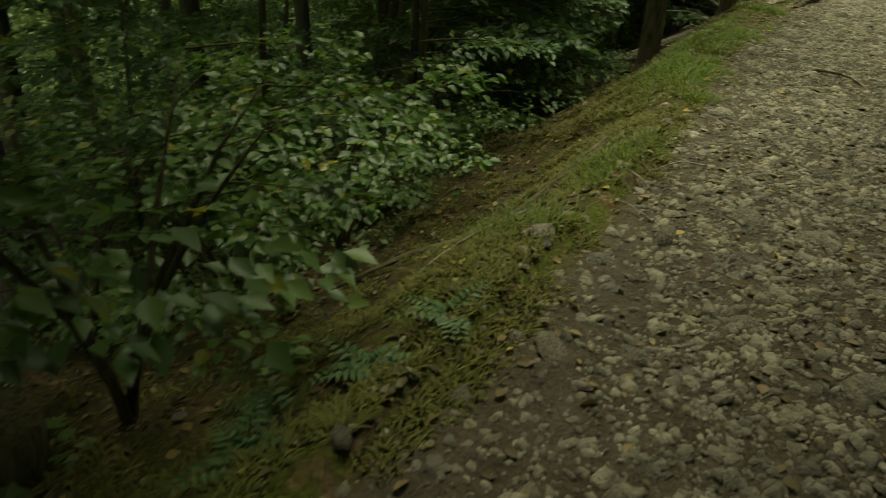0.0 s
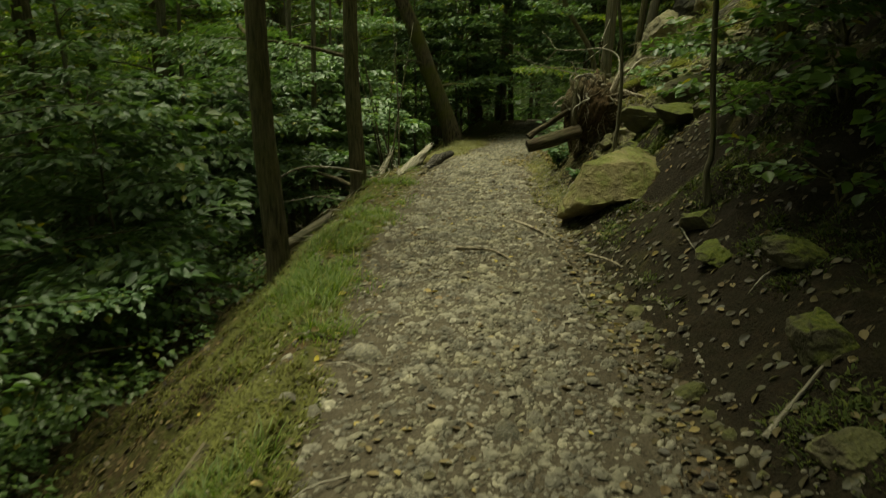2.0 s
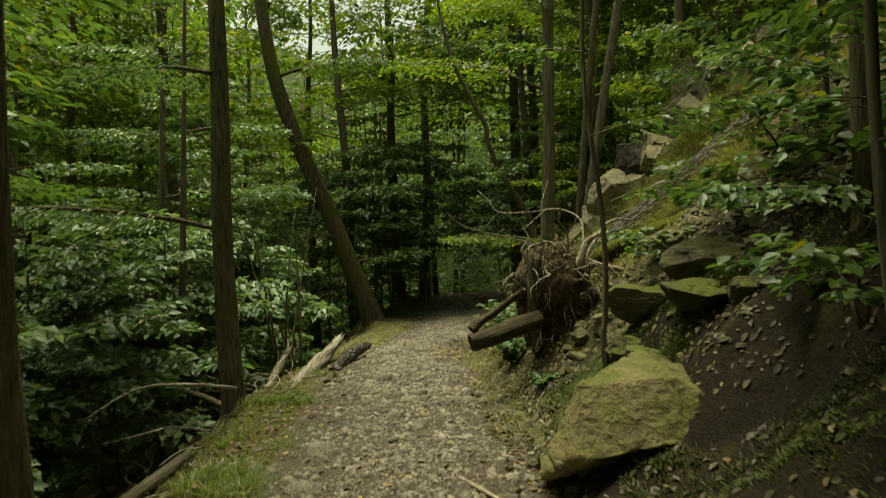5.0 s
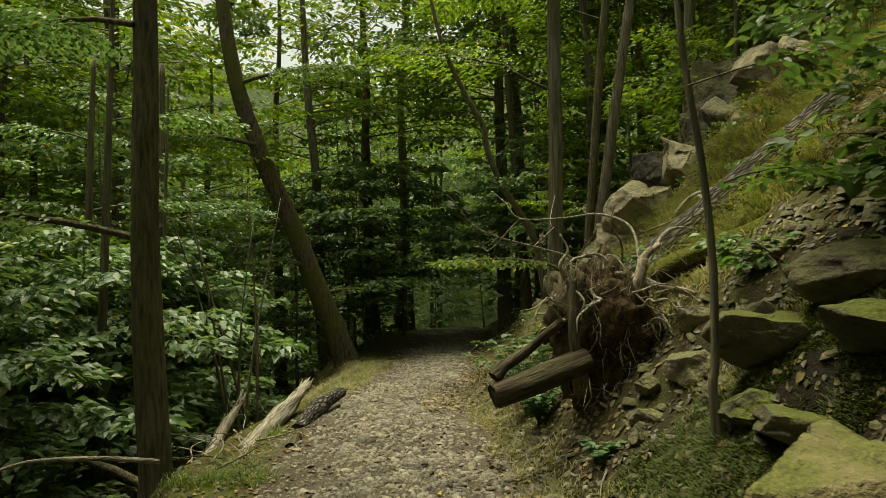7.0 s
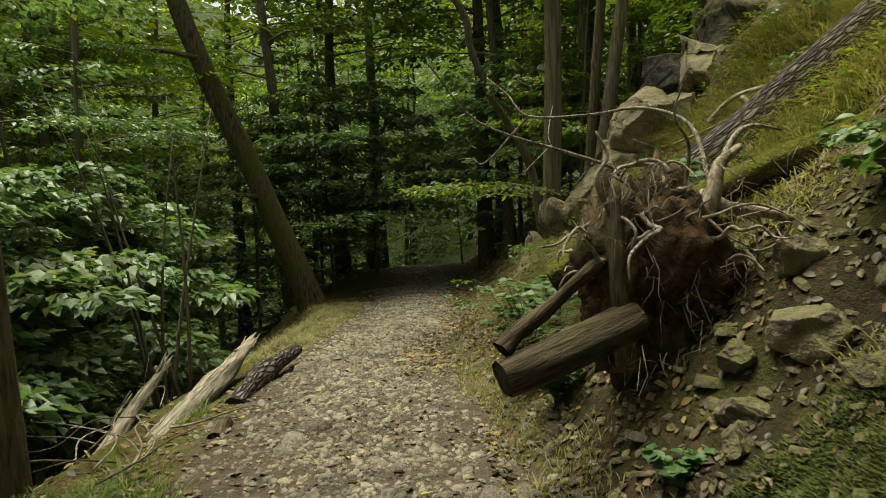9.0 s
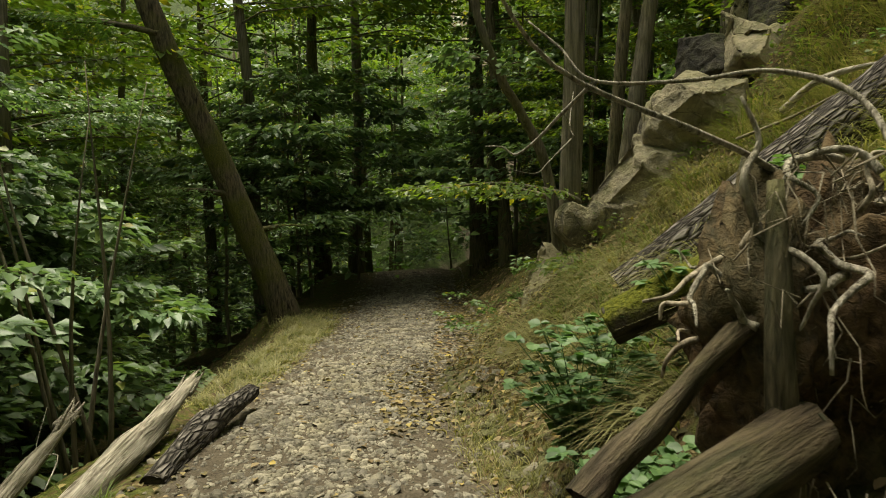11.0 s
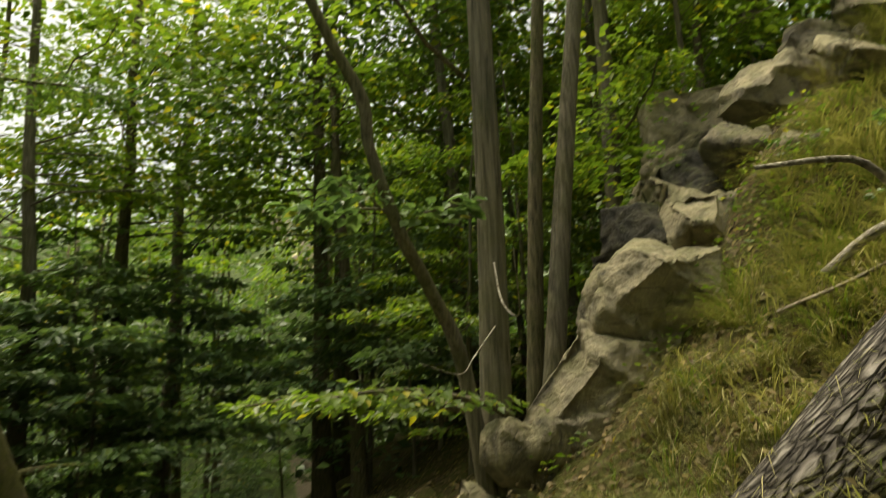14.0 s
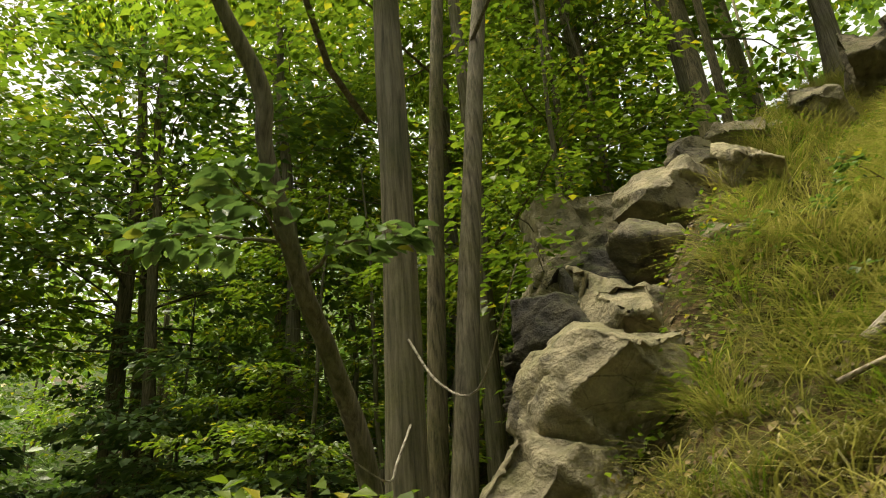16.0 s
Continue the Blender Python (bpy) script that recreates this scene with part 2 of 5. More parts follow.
def ground_material():
    m = Mat("forest_ground", .95, .15)
    fine, mid, broad = m.noise(60, 5), m.noise(9, 5), m.noise(1.3, 4)
    dirt = m.ramp(fine, (.25, (.035, .028, .02)), (.5, (.065, .052, .036)), (.8, (.14, .115, .082)))
    dirt = m.mix(m.grey(mid, .35, .7), dirt, m.mix(.5, dirt, (.15, .125, .09)))
    litter = m.ramp(m.cells(28, out="Color"), (.1, (.035, .024, .014)), (.45, (.09, .058, .03)), (.75, (.17, .115, .06)), (.95, (.24, .18, .09)))
    litter = m.mix(m.grey(mid, .35, .65), litter, (.045, .033, .02))
    moss = m.ramp(m.noise(40, 4), (.3, (.035, .045, .008)), (.6, (.1, .115, .02)), (.85, (.2, .18, .045)))
    moss_mask = m.math("MULTIPLY", m.grey(m.math("ADD", mid, m.math("MULTIPLY", broad, .6)), .66, .86), .95)
    c = m.mix(m.math("MULTIPLY", moss_mask, m.attr("moss")), litter, moss)
    # near-black soil: the shade of the banks is put into this colour
    shaded_humus = m.ramp(fine, (.3, (.008, .006, .004)), (.6, (.02, .015, .0095)), (.85, (.055, .04, .024)))
    c = m.mix(m.attr("shaded_humus"), c, m.mix(m.grey(broad, .55, .75), shaded_humus, c))
    herbs = m.ramp(m.cells(5, out="Color"), (.2, (.018, .03, .008)), (.6, (.035, .06, .014)), (.9, (.06, .085, .02)))
    c = m.mix(m.attr("deep"), c, herbs)
    c = m.mix(m.grey(m.math("ADD", m.attr("path"), m.math("MULTIPLY", m.math("SUBTRACT", mid, .5), .9)), .35, .65), c, dirt)
    m.color(c)
    m.bump(m.math("ADD", fine, m.math("MULTIPLY", mid, 1.5)), .9, .03)
    return m.m


def stone_material(name, dark, light, moss=0.0, tint=(.36, .32, .2), fissured=False):
    m = Mat(name, .85, .25)
    a, b = m.noise(6, 6), m.noise(45, 4)
    c = m.ramp(a, (.3, dark), (.7, light))
    c = m.mix(m.math("MULTIPLY", m.grey(m.noise(3, 3), .45, .7), .5), c, tint)
    rnd = m.math("ADD", m.math("MULTIPLY", m.each(), .45), m.math("MULTIPLY", m.island(), .45))
    c = m.mix(1.0, c, m.ramp(rnd, (.05, (.4, .39, .36)), (.45, (.8, .79, .75)), (.85, (1.3, 1.28, 1.2))), "MULTIPLY")
    c = m.mix(m.math("MULTIPLY", m.grey(b, .45, .75), .35), c, dark)
    if fissured:
        stain = m.grey(m.noise(1.7, 6, None, .7, 1.2), .52, .64)
        c = m.mix(m.math("MULTIPLY", stain, .75), c, (.035, .032, .03))
        edge = m.cells(2.6, "DISTANCE_TO_EDGE", m.scaled((1, 1, 1.9)))
        c = m.mix(m.math("MULTIPLY", m.math("SUBTRACT", 1.0, m.grey(m.math("ADD", edge, m.math("MULTIPLY", m.math("SUBTRACT", m.noise(9, 4), .5), .12)), .0, .02)), m.math("MULTIPLY", m.grey(m.noise(2.3, 3), .5, .6), .7)), c, (.02, .018, .015))
    if moss:
        mask = m.math("MULTIPLY", m.grey(m.math("ADD", m.noise(3.5, 5), m.math("MULTIPLY", m.up(), .35)), .62, .8), moss)
        c = m.mix(mask, c, m.ramp(b, (.3, (.04, .055, .008)), (.7, (.14, .15, .03))))
    m.color(c)
    m.bump(m.math("ADD", m.math("ADD", m.math("MULTIPLY", a, 1.2), m.math("MULTIPLY", m.noise(17, 4), .6)), m.math("MULTIPLY", b, .3)), .85, .05)
    return m.m


def bark_material(name, dark, light, moss=0.0, ridge=1.0, stretch=.12, scale=38):
    m = Mat(name, .92, .15)
    v = m.scaled((1, 1, stretch))
    r = m.noise(scale, 5, v, .65, .4)
    patch = m.noise(2.2, 4)
    c = m.ramp(r, (.34, dark), (.62, light))
    c = m.mix(m.math("MULTIPLY", m.grey(patch, .4, .7), .45), c, (.075, .085, .05))
    if moss:
        mask = m.math("MULTIPLY", m.grey(m.noise(1.6, 5), .42, .62), moss)
        c = m.mix(mask, c, m.ramp(m.noise(50, 3), (.3, (.04, .05, .008)), (.7, (.13, .13, .025))))
    m.color(c)
    m.bump(r, ridge, .03)
    return m.m


GROUND = ground_material()
GRAVEL = stone_material("path_stone", (.1, .09, .074), (.48, .44, .365))
BOULDER = stone_material("boulder_stone", (.11, .092, .048), (.27, .228, .12), .8, (.2, .17, .065))
CLIFF = stone_material("cliff_stone", (.17, .15, .11), (.44, .38, .27), .35, (.36, .31, .19), True)
# near-black stone for two overhung blocks of the rib
BLACK_STONE = stone_material("black_stone", (.018, .017, .016), (.085, .078, .062), .3, (.12, .1, .06))
RUBBLE = stone_material("rubble_stone", (.08, .066, .045), (.27, .235, .17), .5)
MOSS_BLOCK = stone_material("moss_covered_stone", (.05, .045, .03), (.16, .14, .09), 1.0, (.05, .065, .012))
# darker copy of the fallen-leaf colours, for the banks
DARK_LEAF = leaf_material("dark_leaf", ((0, (.018, .012, .007)), (.5, (.045, .03, .017)), (.9, (.1, .07, .035)), (1, (.2, .14, .05))), .1, .55)
BARK = bark_material("bark", (.028, .023, .014), (.165, .135, .085), .4)
BARK_MOSSY = bark_material("mossy_bark", (.02, .016, .011), (.14, .11, .07), .85, 1.0, .2, 24)
BARK_DARK = bark_material("dark_log_bark", (.012, .009, .006), (.11, .082, .055), .3, 1.3, .1, 34)
BARK_GREY = bark_material("grey_bark", (.055, .047, .036), (.2, .17, .125), .35, .7, .06, 30)
def plated_bark(name):
    m = Mat(name, .92, .15)
    v = m.scaled((1, 1, .3))
    n = m.t.nodes.new("ShaderNodeVectorMath")
    n.operation = "MULTIPLY_ADD"
    wob = m.t.nodes.new("ShaderNodeTexNoise")
    wob.inputs["Scale"].default_value = 14
    m.link(v, wob.inputs["Vector"])
    m.link(wob.outputs["Color"], n.inputs[0])
    n.inputs[1].default_value = (.06, .06, .06)
    m.link(v, n.inputs[2])
    edge = m.cells(24, "DISTANCE_TO_EDGE", n.outputs["Vector"])
    fine = m.noise(70, 4, v)
    c = m.ramp(edge, (.02, (.012, .01, .009)), (.14, (.07, .06, .052)), (.35, (.2, .18, .16)))
    c = m.mix(m.math("MULTIPLY", m.grey(fine, .4, .7), .5), c, (.1, .09, .075))
    m.color(c)
    m.bump(m.math("ADD", m.grey(edge, 0, .3), m.math("MULTIPLY", fine, .3)), 1.0, .03)
    return m.m


def mossy_wood(name):
    m = Mat(name, .95, .1)
    bark = m.ramp(m.noise(30, 5, m.scaled((1, 1, .15))), (.3, (.015, .012, .008)), (.7, (.08, .065, .045)))
    moss = m.ramp(m.noise(60, 4), (.3, (.03, .035, .005)), (.55, (.085, .09, .012)), (.8, (.17, .16, .03)))
    mask = m.grey(m.math("ADD", m.math("MULTIPLY", m.up(), .45), m.noise(5, 5)), .38, .68)
    m.color(m.mix(mask, bark, moss))
    m.bump(m.noise(45, 5), 1.0, .03)
    return m.m


BARK_RIDGED = plated_bark("ridged_bark")
MOSS_LOG = mossy_wood("moss_covered_bark")
DEADWOOD = bark_material("weathered_wood", (.09, .073, .053), (.52, .465, .38), .15, 1.2, .06, 45)
ROOT = bark_material("root_wood", (.05, .036, .022), (.38, .32, .24), 0, .6, .3, 30)
CUT = bark_material("cut_wood_end", (.012, .01, .007), (.05, .04, .026), 0, .5, 1, 30)
LEAF = leaf_material("leaf_green", ((0, (.034, .07, .024)), (.45, (.068, .128, .038)), (.8, (.102, .178, .052)), (.97, (.13, .19, .04)), (1, (.3, .25, .03))))
LEAF_COOL = leaf_material("leaf_cool_green", ((0, (.05, .095, .042)), (.5, (.092, .158, .07)), (.9, (.135, .21, .092)), (.985, (.14, .18, .05)), (1, (.32, .27, .04))))
LEAF_LIME = leaf_material("leaf_lime", ((0, (.05, .095, .012)), (.5, (.09, .15, .02)), (.92, (.15, .2, .03)), (1, (.36, .3, .03))), .5)
PLANT = leaf_material("herb_leaf", ((0, (.03, .072, .022)), (.6, (.055, .12, .038)), (1, (.09, .165, .055))), .3, .55)
MOSS = leaf_material("moss", ((0, (.02, .035, .004)), (.5, (.045, .065, .008)), (1, (.1, .11, .018))), .2, .8)
MOSS_DRY = leaf_material("ochre_moss", ((0, (.05, .045, .008)), (.5, (.095, .09, .014)), (1, (.15, .15, .03))), .2, .8)
GRASS = leaf_material("grass_green", ((0, (.04, .075, .008)), (.5, (.085, .14, .015)), (.88, (.15, .19, .03)), (1, (.3, .27, .1))), .35, .6)
GRASS_DRY = leaf_material("grass_yellowing", ((0, (.045, .055, .014)), (.3, (.115, .11, .036)), (.6, (.2, .18, .078)), (.85, (.35, .3, .155)), (1, (.52, .46, .3))), .35, .6, .55)
LITTER = leaf_material("fallen_leaf", ((0, (.06, .035, .015)), (.4, (.13, .082, .04)), (.8, (.22, .15, .075)), (.96, (.32, .23, .08)), (1, (.4, .3, .04))), .15, .7)
EARTH = bark_material("root_soil", (.02, .013, .007), (.1, .062, .031), .1, 1.2, 1, 22)

# ---- ground ----
def spaced(lo, hi, step, far, grow=1.22):
    a = list(np.arange(lo, hi, step))
    s, x = step, a[-1]
    while x < far:
        s *= grow
        x += s
        a.append(x)
    s, x = step, lo
    while x > -far:
        s *= grow
        x -= s
        a.insert(0, x)
    return np.array(a)


GX, GY = spaced(-5, 8, .075, 500), spaced(-2.5, 27, .075, 500)
gx, gy = np.meshgrid(GX, GY, indexing="ij")
gz = ground_z(gx, gy)
on_path = np.clip(np.minimum(gx - path_left(gy), path_right(gy) - gx) / .35 + .5, 0, 1)
mossy = np.clip(.4 + .6 * np.exp(-((gx - bank_left(gy)) / .9) ** 2) + .25 * (gx > path_right(gy)) * (gy > 10.5) + .8 * np.exp(-((gx - 1.75) / .5) ** 2 - ((gy - 10.5) / .5) ** 2), 0, 1)
deep = np.clip((np.maximum(np.maximum(-4.5 - gx, gy - 34), np.maximum(gx - 14, -6 - gy))) / 5, 0, .9)
# bank zones whose soil is darkened in colour to stand for canopy shade
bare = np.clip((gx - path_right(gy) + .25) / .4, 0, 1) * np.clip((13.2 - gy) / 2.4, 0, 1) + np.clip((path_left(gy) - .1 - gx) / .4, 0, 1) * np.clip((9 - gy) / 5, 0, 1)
shaded_humus = np.clip(bare, 0, 1) * np.where(gx > 0, .93 + .07 * vnoise(gx * 1.7, gy * 1.7, 21), .25 + .25 * vnoise(gx * 1.7, gy * 1.7, 21))
ni, nj = len(GX), len(GY)
ii, jj = np.meshgrid(np.arange(ni - 1), np.arange(nj - 1), indexing="ij")
gf = np.stack([ii * nj + jj, (ii + 1) * nj + jj, (ii + 1) * nj + jj + 1, ii * nj + jj + 1], -1).reshape(-1, 4)
ground = put("ground", np.stack([gx, gy, gz], -1).reshape(-1, 3), gf, GROUND, smooth=True, attrs={"path": on_path.ravel(), "moss": mossy.ravel(), "deep": deep.ravel(), "shaded_humus": shaded_humus.ravel()})
tagged(ground, "stony earth path on a wooded hillside with leaf litter", "ground", kind="structure")

# ---- trees ----
def bough(base, az, length, rise, n, size, r, lay=.3, wide=.32):
    """A bough with leaves laid out flat on both sides; returns wood (V, F) and leaf arrays."""
    s = np.linspace(0, 1, 7)
    d = np.array([math.cos(az), math.sin(az), 0])
    side = np.array([-d[1], d[0], 0])
    wig = np.cumsum(rng.normal(0, .035, 7)) * length
    P = base + s[:, None] * length * d + (rise * length * (s - .75 * s * s))[:, None] * np.array([0, 0, 1]) + wig[:, None] * side
    wood = tube(P, r * (1 - .85 * s), 4, cap=False)
    u = rng.uniform(.15, 1.0, n) ** .8
    C = np.stack([np.interp(u, s, P[:, k]) for k in range(3)], 1)
    twig = np.round(u * 9 + rng.uniform(-.25, .25, n)) / 9
    lat = rng.uniform(-1, 1, n) * wide * length * np.clip(1.1 - twig, .05, 1) ** .6
    C = C + lat[:, None] * side + .5 * np.abs(lat)[:, None] * d + np.array([0, 0, 1]) * (rng.normal(0, .03, n) - .14 * np.abs(lat))[:, None]
    D = d * rng.uniform(.2, 1, n)[:, None] + side * (np.sign(lat) * rng.uniform(.2, 1.1, n))[:, None] + np.array([0, 0, 1]) * rng.normal(-.22, .2, n)[:, None]
    N = np.array([0, 0, 1.0]) + rng.normal(0, lay, (n, 3))
    return wood, (C, D, N, size * rng.uniform(.6, 1.25, n))


def crown_mesh(boughs, material, parent, **kw):
    C, D, N, S = (np.concatenate([b[1][k] for b in boughs]) for k in range(4))
    V, F = leaves(C, D, N, S, **kw)
    return put("crown", V, F, material, parent)


def tree(name, label, height, r0, first, boughs, reach, per, size, material, bark, lean=(0, 0), group="", sides=10, rise=.25, wide=.36, at=(0, 0, 0)):
    """A tapered trunk with limbs and a crown of single leaves."""
    root = thing(name, at, label, "tree", group)
    k = 9
    s = np.linspace(0, 1, k)
    P = np.stack([lean[0] * s + np.cumsum(rng.normal(0, .012, k)) * height * .3, lean[1] * s + np.cumsum(rng.normal(0, .012, k)) * height * .3, s * height - .15], 1)
    P[0, :2] = 0
    R = r0 * (1 - .8 * s)
    R[0] *= 1.35
    Ps, Rs = smooth_line(P, R, 4)
    put("trunk", *tube(Ps, Rs, sides, .06, rng.integers(99)), bark, root, smooth=True)
    made = []
    for i in range(boughs):
        u = first + (1 - first) * (i + rng.uniform(0, 1)) / boughs
        base = np.array([np.interp(u, s, P[:, c]) for c in range(3)])
        L = reach * (1.1 - .7 * ((u - first) / (1 - first)) ** 2) * rng.uniform(.6, 1.2)
        made.append(bough(base, rng.uniform(0, 6.283), L, rise + .5 * (u - first), int(per * L / reach), size, max(.006, r0 * .22 * (1.1 - u)), wide=wide))
    tagged(put("branchwork", *join([b[0] for b in made]), bark, root), kind="stuff")
    crown_mesh(made, material, root)
    return root


def gz1(x, y):
    return float(ground_z(x, y))


def stand(ob, x, y, turn=0.0, scale=1.0, sink=0.0):
    return copy_thing(ob, Matrix.Translation((x, y, gz1(x, y) - sink)) @ Euler((0, 0, turn)).to_matrix().to_4x4() @ Matrix.Scale(scale, 4))


def lone_trunk(name, points, radii, bark, label, boughs=(), material=None, sides=14, rough=.05, steps=7, leafsize=.085, fine=False):
    """A tree that is known by its stem; boughs: (share of the height, azimuth, length, leaves)."""
    root = thing(name, points[0], label, "tree")
    P, R = smooth_line(shifted(points, root), radii, steps)
    put("trunk", *tube(P, R, sides, rough, len(label)), bark, root, smooth=True)
    made = []
    for u, az, L, n in boughs:
        i = min(int(u * (len(P) - 1)), len(P) - 1)
        made.append(bough(P[i], radians(az), L, .3, n, leafsize, max(.006, R[i] * .3)))
        put("limb", *made[-1][0], bark, root, smooth=True)
    if made:
        crown_mesh(made, material or LEAF, root, fine=fine)
    return root


def high(x, y, z0, dx, dy, h, r, n=6, wob=.004):
    s = np.linspace(0, 1, n)
    pts = [(x + dx * a + wob * h * math.sin(5 * a + x) + .5 * wob * h * math.sin(17 * a + y), y + dy * a, z0 + h * a) for a in s]
    rad = [r * (1.0 - .6 * a) for a in s]
    pts.insert(1, (x + dx * .03, y, z0 + .35))
    rad = [r * 1.5, r * 1.03] + rad[1:]
    return pts, rad


# stems beside the path
p, r = high(-2.1, 8.45, gz1(-2.1, 8.45) - .25, -.2, .1, 9, .125)
lone_trunk("tree", p, r, BARK, "slim dark-barked tree on the valley shoulder", ((.42, 120, 2.2, 500), (.6, 20, 2.4, 700), (.7, 200, 2.4, 700), (.8, 110, 2.5, 700), (.9, 300, 2.2, 700)), LEAF)
p, r = high(-2.02, 12.6, gz1(-2.02, 12.6) - .25, -.1, .1, 10, .13)
lone_trunk("tree", p, r, BARK, "straight brown tree trunk at the edge of the drop", ((.16, 175, 2.6, 420), (.36, 190, 3.0, 700), (.5, 150, 2.4, 700), (.7, 30, 2.4, 700), (.8, 150, 2.4, 700), (.9, 270, 2.2, 700)), LEAF_COOL)
lone_trunk("tree", [(-.95, 24.0, -1.3), (-1.12, 23.9, -.6), (-1.6, 23.8, .7), (-2.2, 23.6, 2.4), (-2.83, 23.3, 4.0), (-3.4, 23.1, 6.0), (-3.7, 23.0, 9.0), (-3.8, 23, 13)],
           [.4, .29, .25, .22, .2, .18, .14, .05], BARK_MOSSY, "old leaning tree with moss along its trunk",
           ((.3, 10, 1.2, 260), (.36, 200, 1.4, 300), (.6, 180, 3, 1500), (.7, 0, 3, 1500), (.8, 90, 3, 1500), (.9, 270, 3, 1500)), LEAF)
p, r = high(-4.2, 20, gz1(-4.2, 20) - .2, .1, 0, 8, .13)
lone_trunk("tree", p, r, BARK_GREY, "pale slim trunk standing below the path", ((.7, 0, 2, 900), (.8, 180, 2, 900)), LEAF_COOL)
p, r = high(1.6, 10.44, gz1(1.6, 10.44) - .1, -.12, .1, 6, .026, 12, .009)
lone_trunk("sapling", p, r, BARK_GREY, "thin grey sapling rising beside the uprooted stump", ((.32, 30, 1.3, 160), (.4, 330, 1.5, 220), (.5, 160, .8, 120), (.7, 20, 1.4, 200), (.85, 120, 1.2, 200)), LEAF, 8, fine=True)
p, r = high(1.7, 7.1, gz1(1.7, 7.1) - .1, -.15, .1, 6, .025, 12, .005)
lone_trunk("sapling", p, r, BARK_GREY, "thin grey sapling on the dark bank", ((.22, 40, 1.5, 170), (.3, 320, 1.4, 170), (.4, 60, 1.5, 220), (.6, 300, 1.4, 200), (.8, 160, 1.3, 200)), LEAF, 8, fine=True)
p, r = high(2.92, 9.0, gz1(2.92, 9) - .2, .05, .1, 9, .09)
lone_trunk("tree", p, r, BARK, "slender dark trunk on the upper bank", ((.14, 210, 1.6, 260), (.2, 30, 2.0, 300), (.5, 200, 2.2, 500), (.7, 100, 2.2, 600), (.9, 0, 2, 600)), LEAF)
p, r = high(-3.9, 6.2, gz1(-3.9, 6.2) - .1, -.3, .2, 6, .05)
lone_trunk("sapling", p, r, BARK, "thin dark sapling on the slope below the path", ((.3, 100, 1.4, 220), (.4, 10, 1.4, 220), (.6, 250, 1.6, 300), (.8, 60, 1.5, 300)), LEAF_COOL, 8, fine=True)
p, r = high(-4.75, 4.6, gz1(-4.75, 4.6) - .1, -.1, .2, 5, .05)
lone_trunk("sapling", p, r, BARK, "dark forked sapling low on the slope", ((.25, 300, 1.4, 260), (.4, 70, 1.5, 260), (.6, 200, 1.6, 300), (.8, 20, 1.5, 300)), LEAF_COOL, 8, fine=True)
p, r = high(2.52, 17.58, -.1, .75, .1, 15, .128)
lone_trunk("tree", p, r, BARK_GREY, "tall grey tree with furrowed bark at the rock rib", ((.2, 250, 1.6, 240), (.26, 222, 2.0, 300), (.24, 190, 2.0, 320), (.42, 200, 3, 1000), (.5, 120, 3, 1200), (.65, 100, 3, 1200), (.8, 300, 3, 1200), (.9, 0, 3, 1200)), LEAF_LIME, 18)
p, r = high(3.2, 18.25, gz1(3.2, 18.25) - .2, 1.6, .1, 14, .085)
lone_trunk("tree", p, r, BARK, "dark narrow trunk close behind a grey tree", ((.5, 200, 2.5, 900), (.6, 200, 2.5, 900), (.8, 60, 2.5, 900)), LEAF_LIME)
p, r = high(3.18, 18.1, gz1(3.18, 18.1) - .2, 2.8, .1, 15, .105)
lone_trunk("tree", p, r, BARK_GREY, "smooth slim grey trunk behind the rock rib", ((.5, 250, 3, 1200), (.65, 100, 3, 1200), (.85, 0, 3, 1200)), LEAF_LIME)
p, r = high(6.2, 20.6, gz1(6.2, 20.6) - .2, .5, .1, 15, .15)
lone_trunk("tree", p, r, BARK_GREY, "grey tree trunk in the hollow beyond the rib", ((.4, 250, 2.6, 900), (.6, 100, 3, 1200), (.85, 0, 3, 1200)), LEAF_LIME)
for x, y, dx, h, q in ((7.7, 17.75, 1.7, 13, .14), (8.5, 17.8, 2.0, 13, .08), (6.9, 19.6, 1.2, 12, .08)):
    p, r = high(x, y, gz1(x, y) - .2, dx, .2, h, q)
    lone_trunk("tree", p, r, BARK, "dark tree rising behind the rock crest", ((.5, 200, 2.4, 500), (.62, 280, 2.6, 700), (.75, 120, 2.6, 700), (.88, 30, 2.4, 700)), LEAF_LIME)
lone_trunk("snag", [(2.5, 17.5, .2), (2.3, 17.48, 1.55), (1.98, 17.3, 2.14), (1.77, 17.2, 2.43), (1.6, 17.1, 2.75), (1.47, 17.05, 3.1), (1.42, 17.0, 3.4), (1.16, 17, 3.9), (.8, 17, 4.8), (.5, 17, 6.5)],
           [.075, .06, .05, .048, .045, .042, .046, .038, .03, .012], BARK_GREY, "dead bent stem leaning out from a tree base", ((.4, 215, .7, 70), (.42, 150, .8, 80), (.38, 280, .6, 60)), LEAF_COOL, 10, .12, leafsize=.11, fine=True)

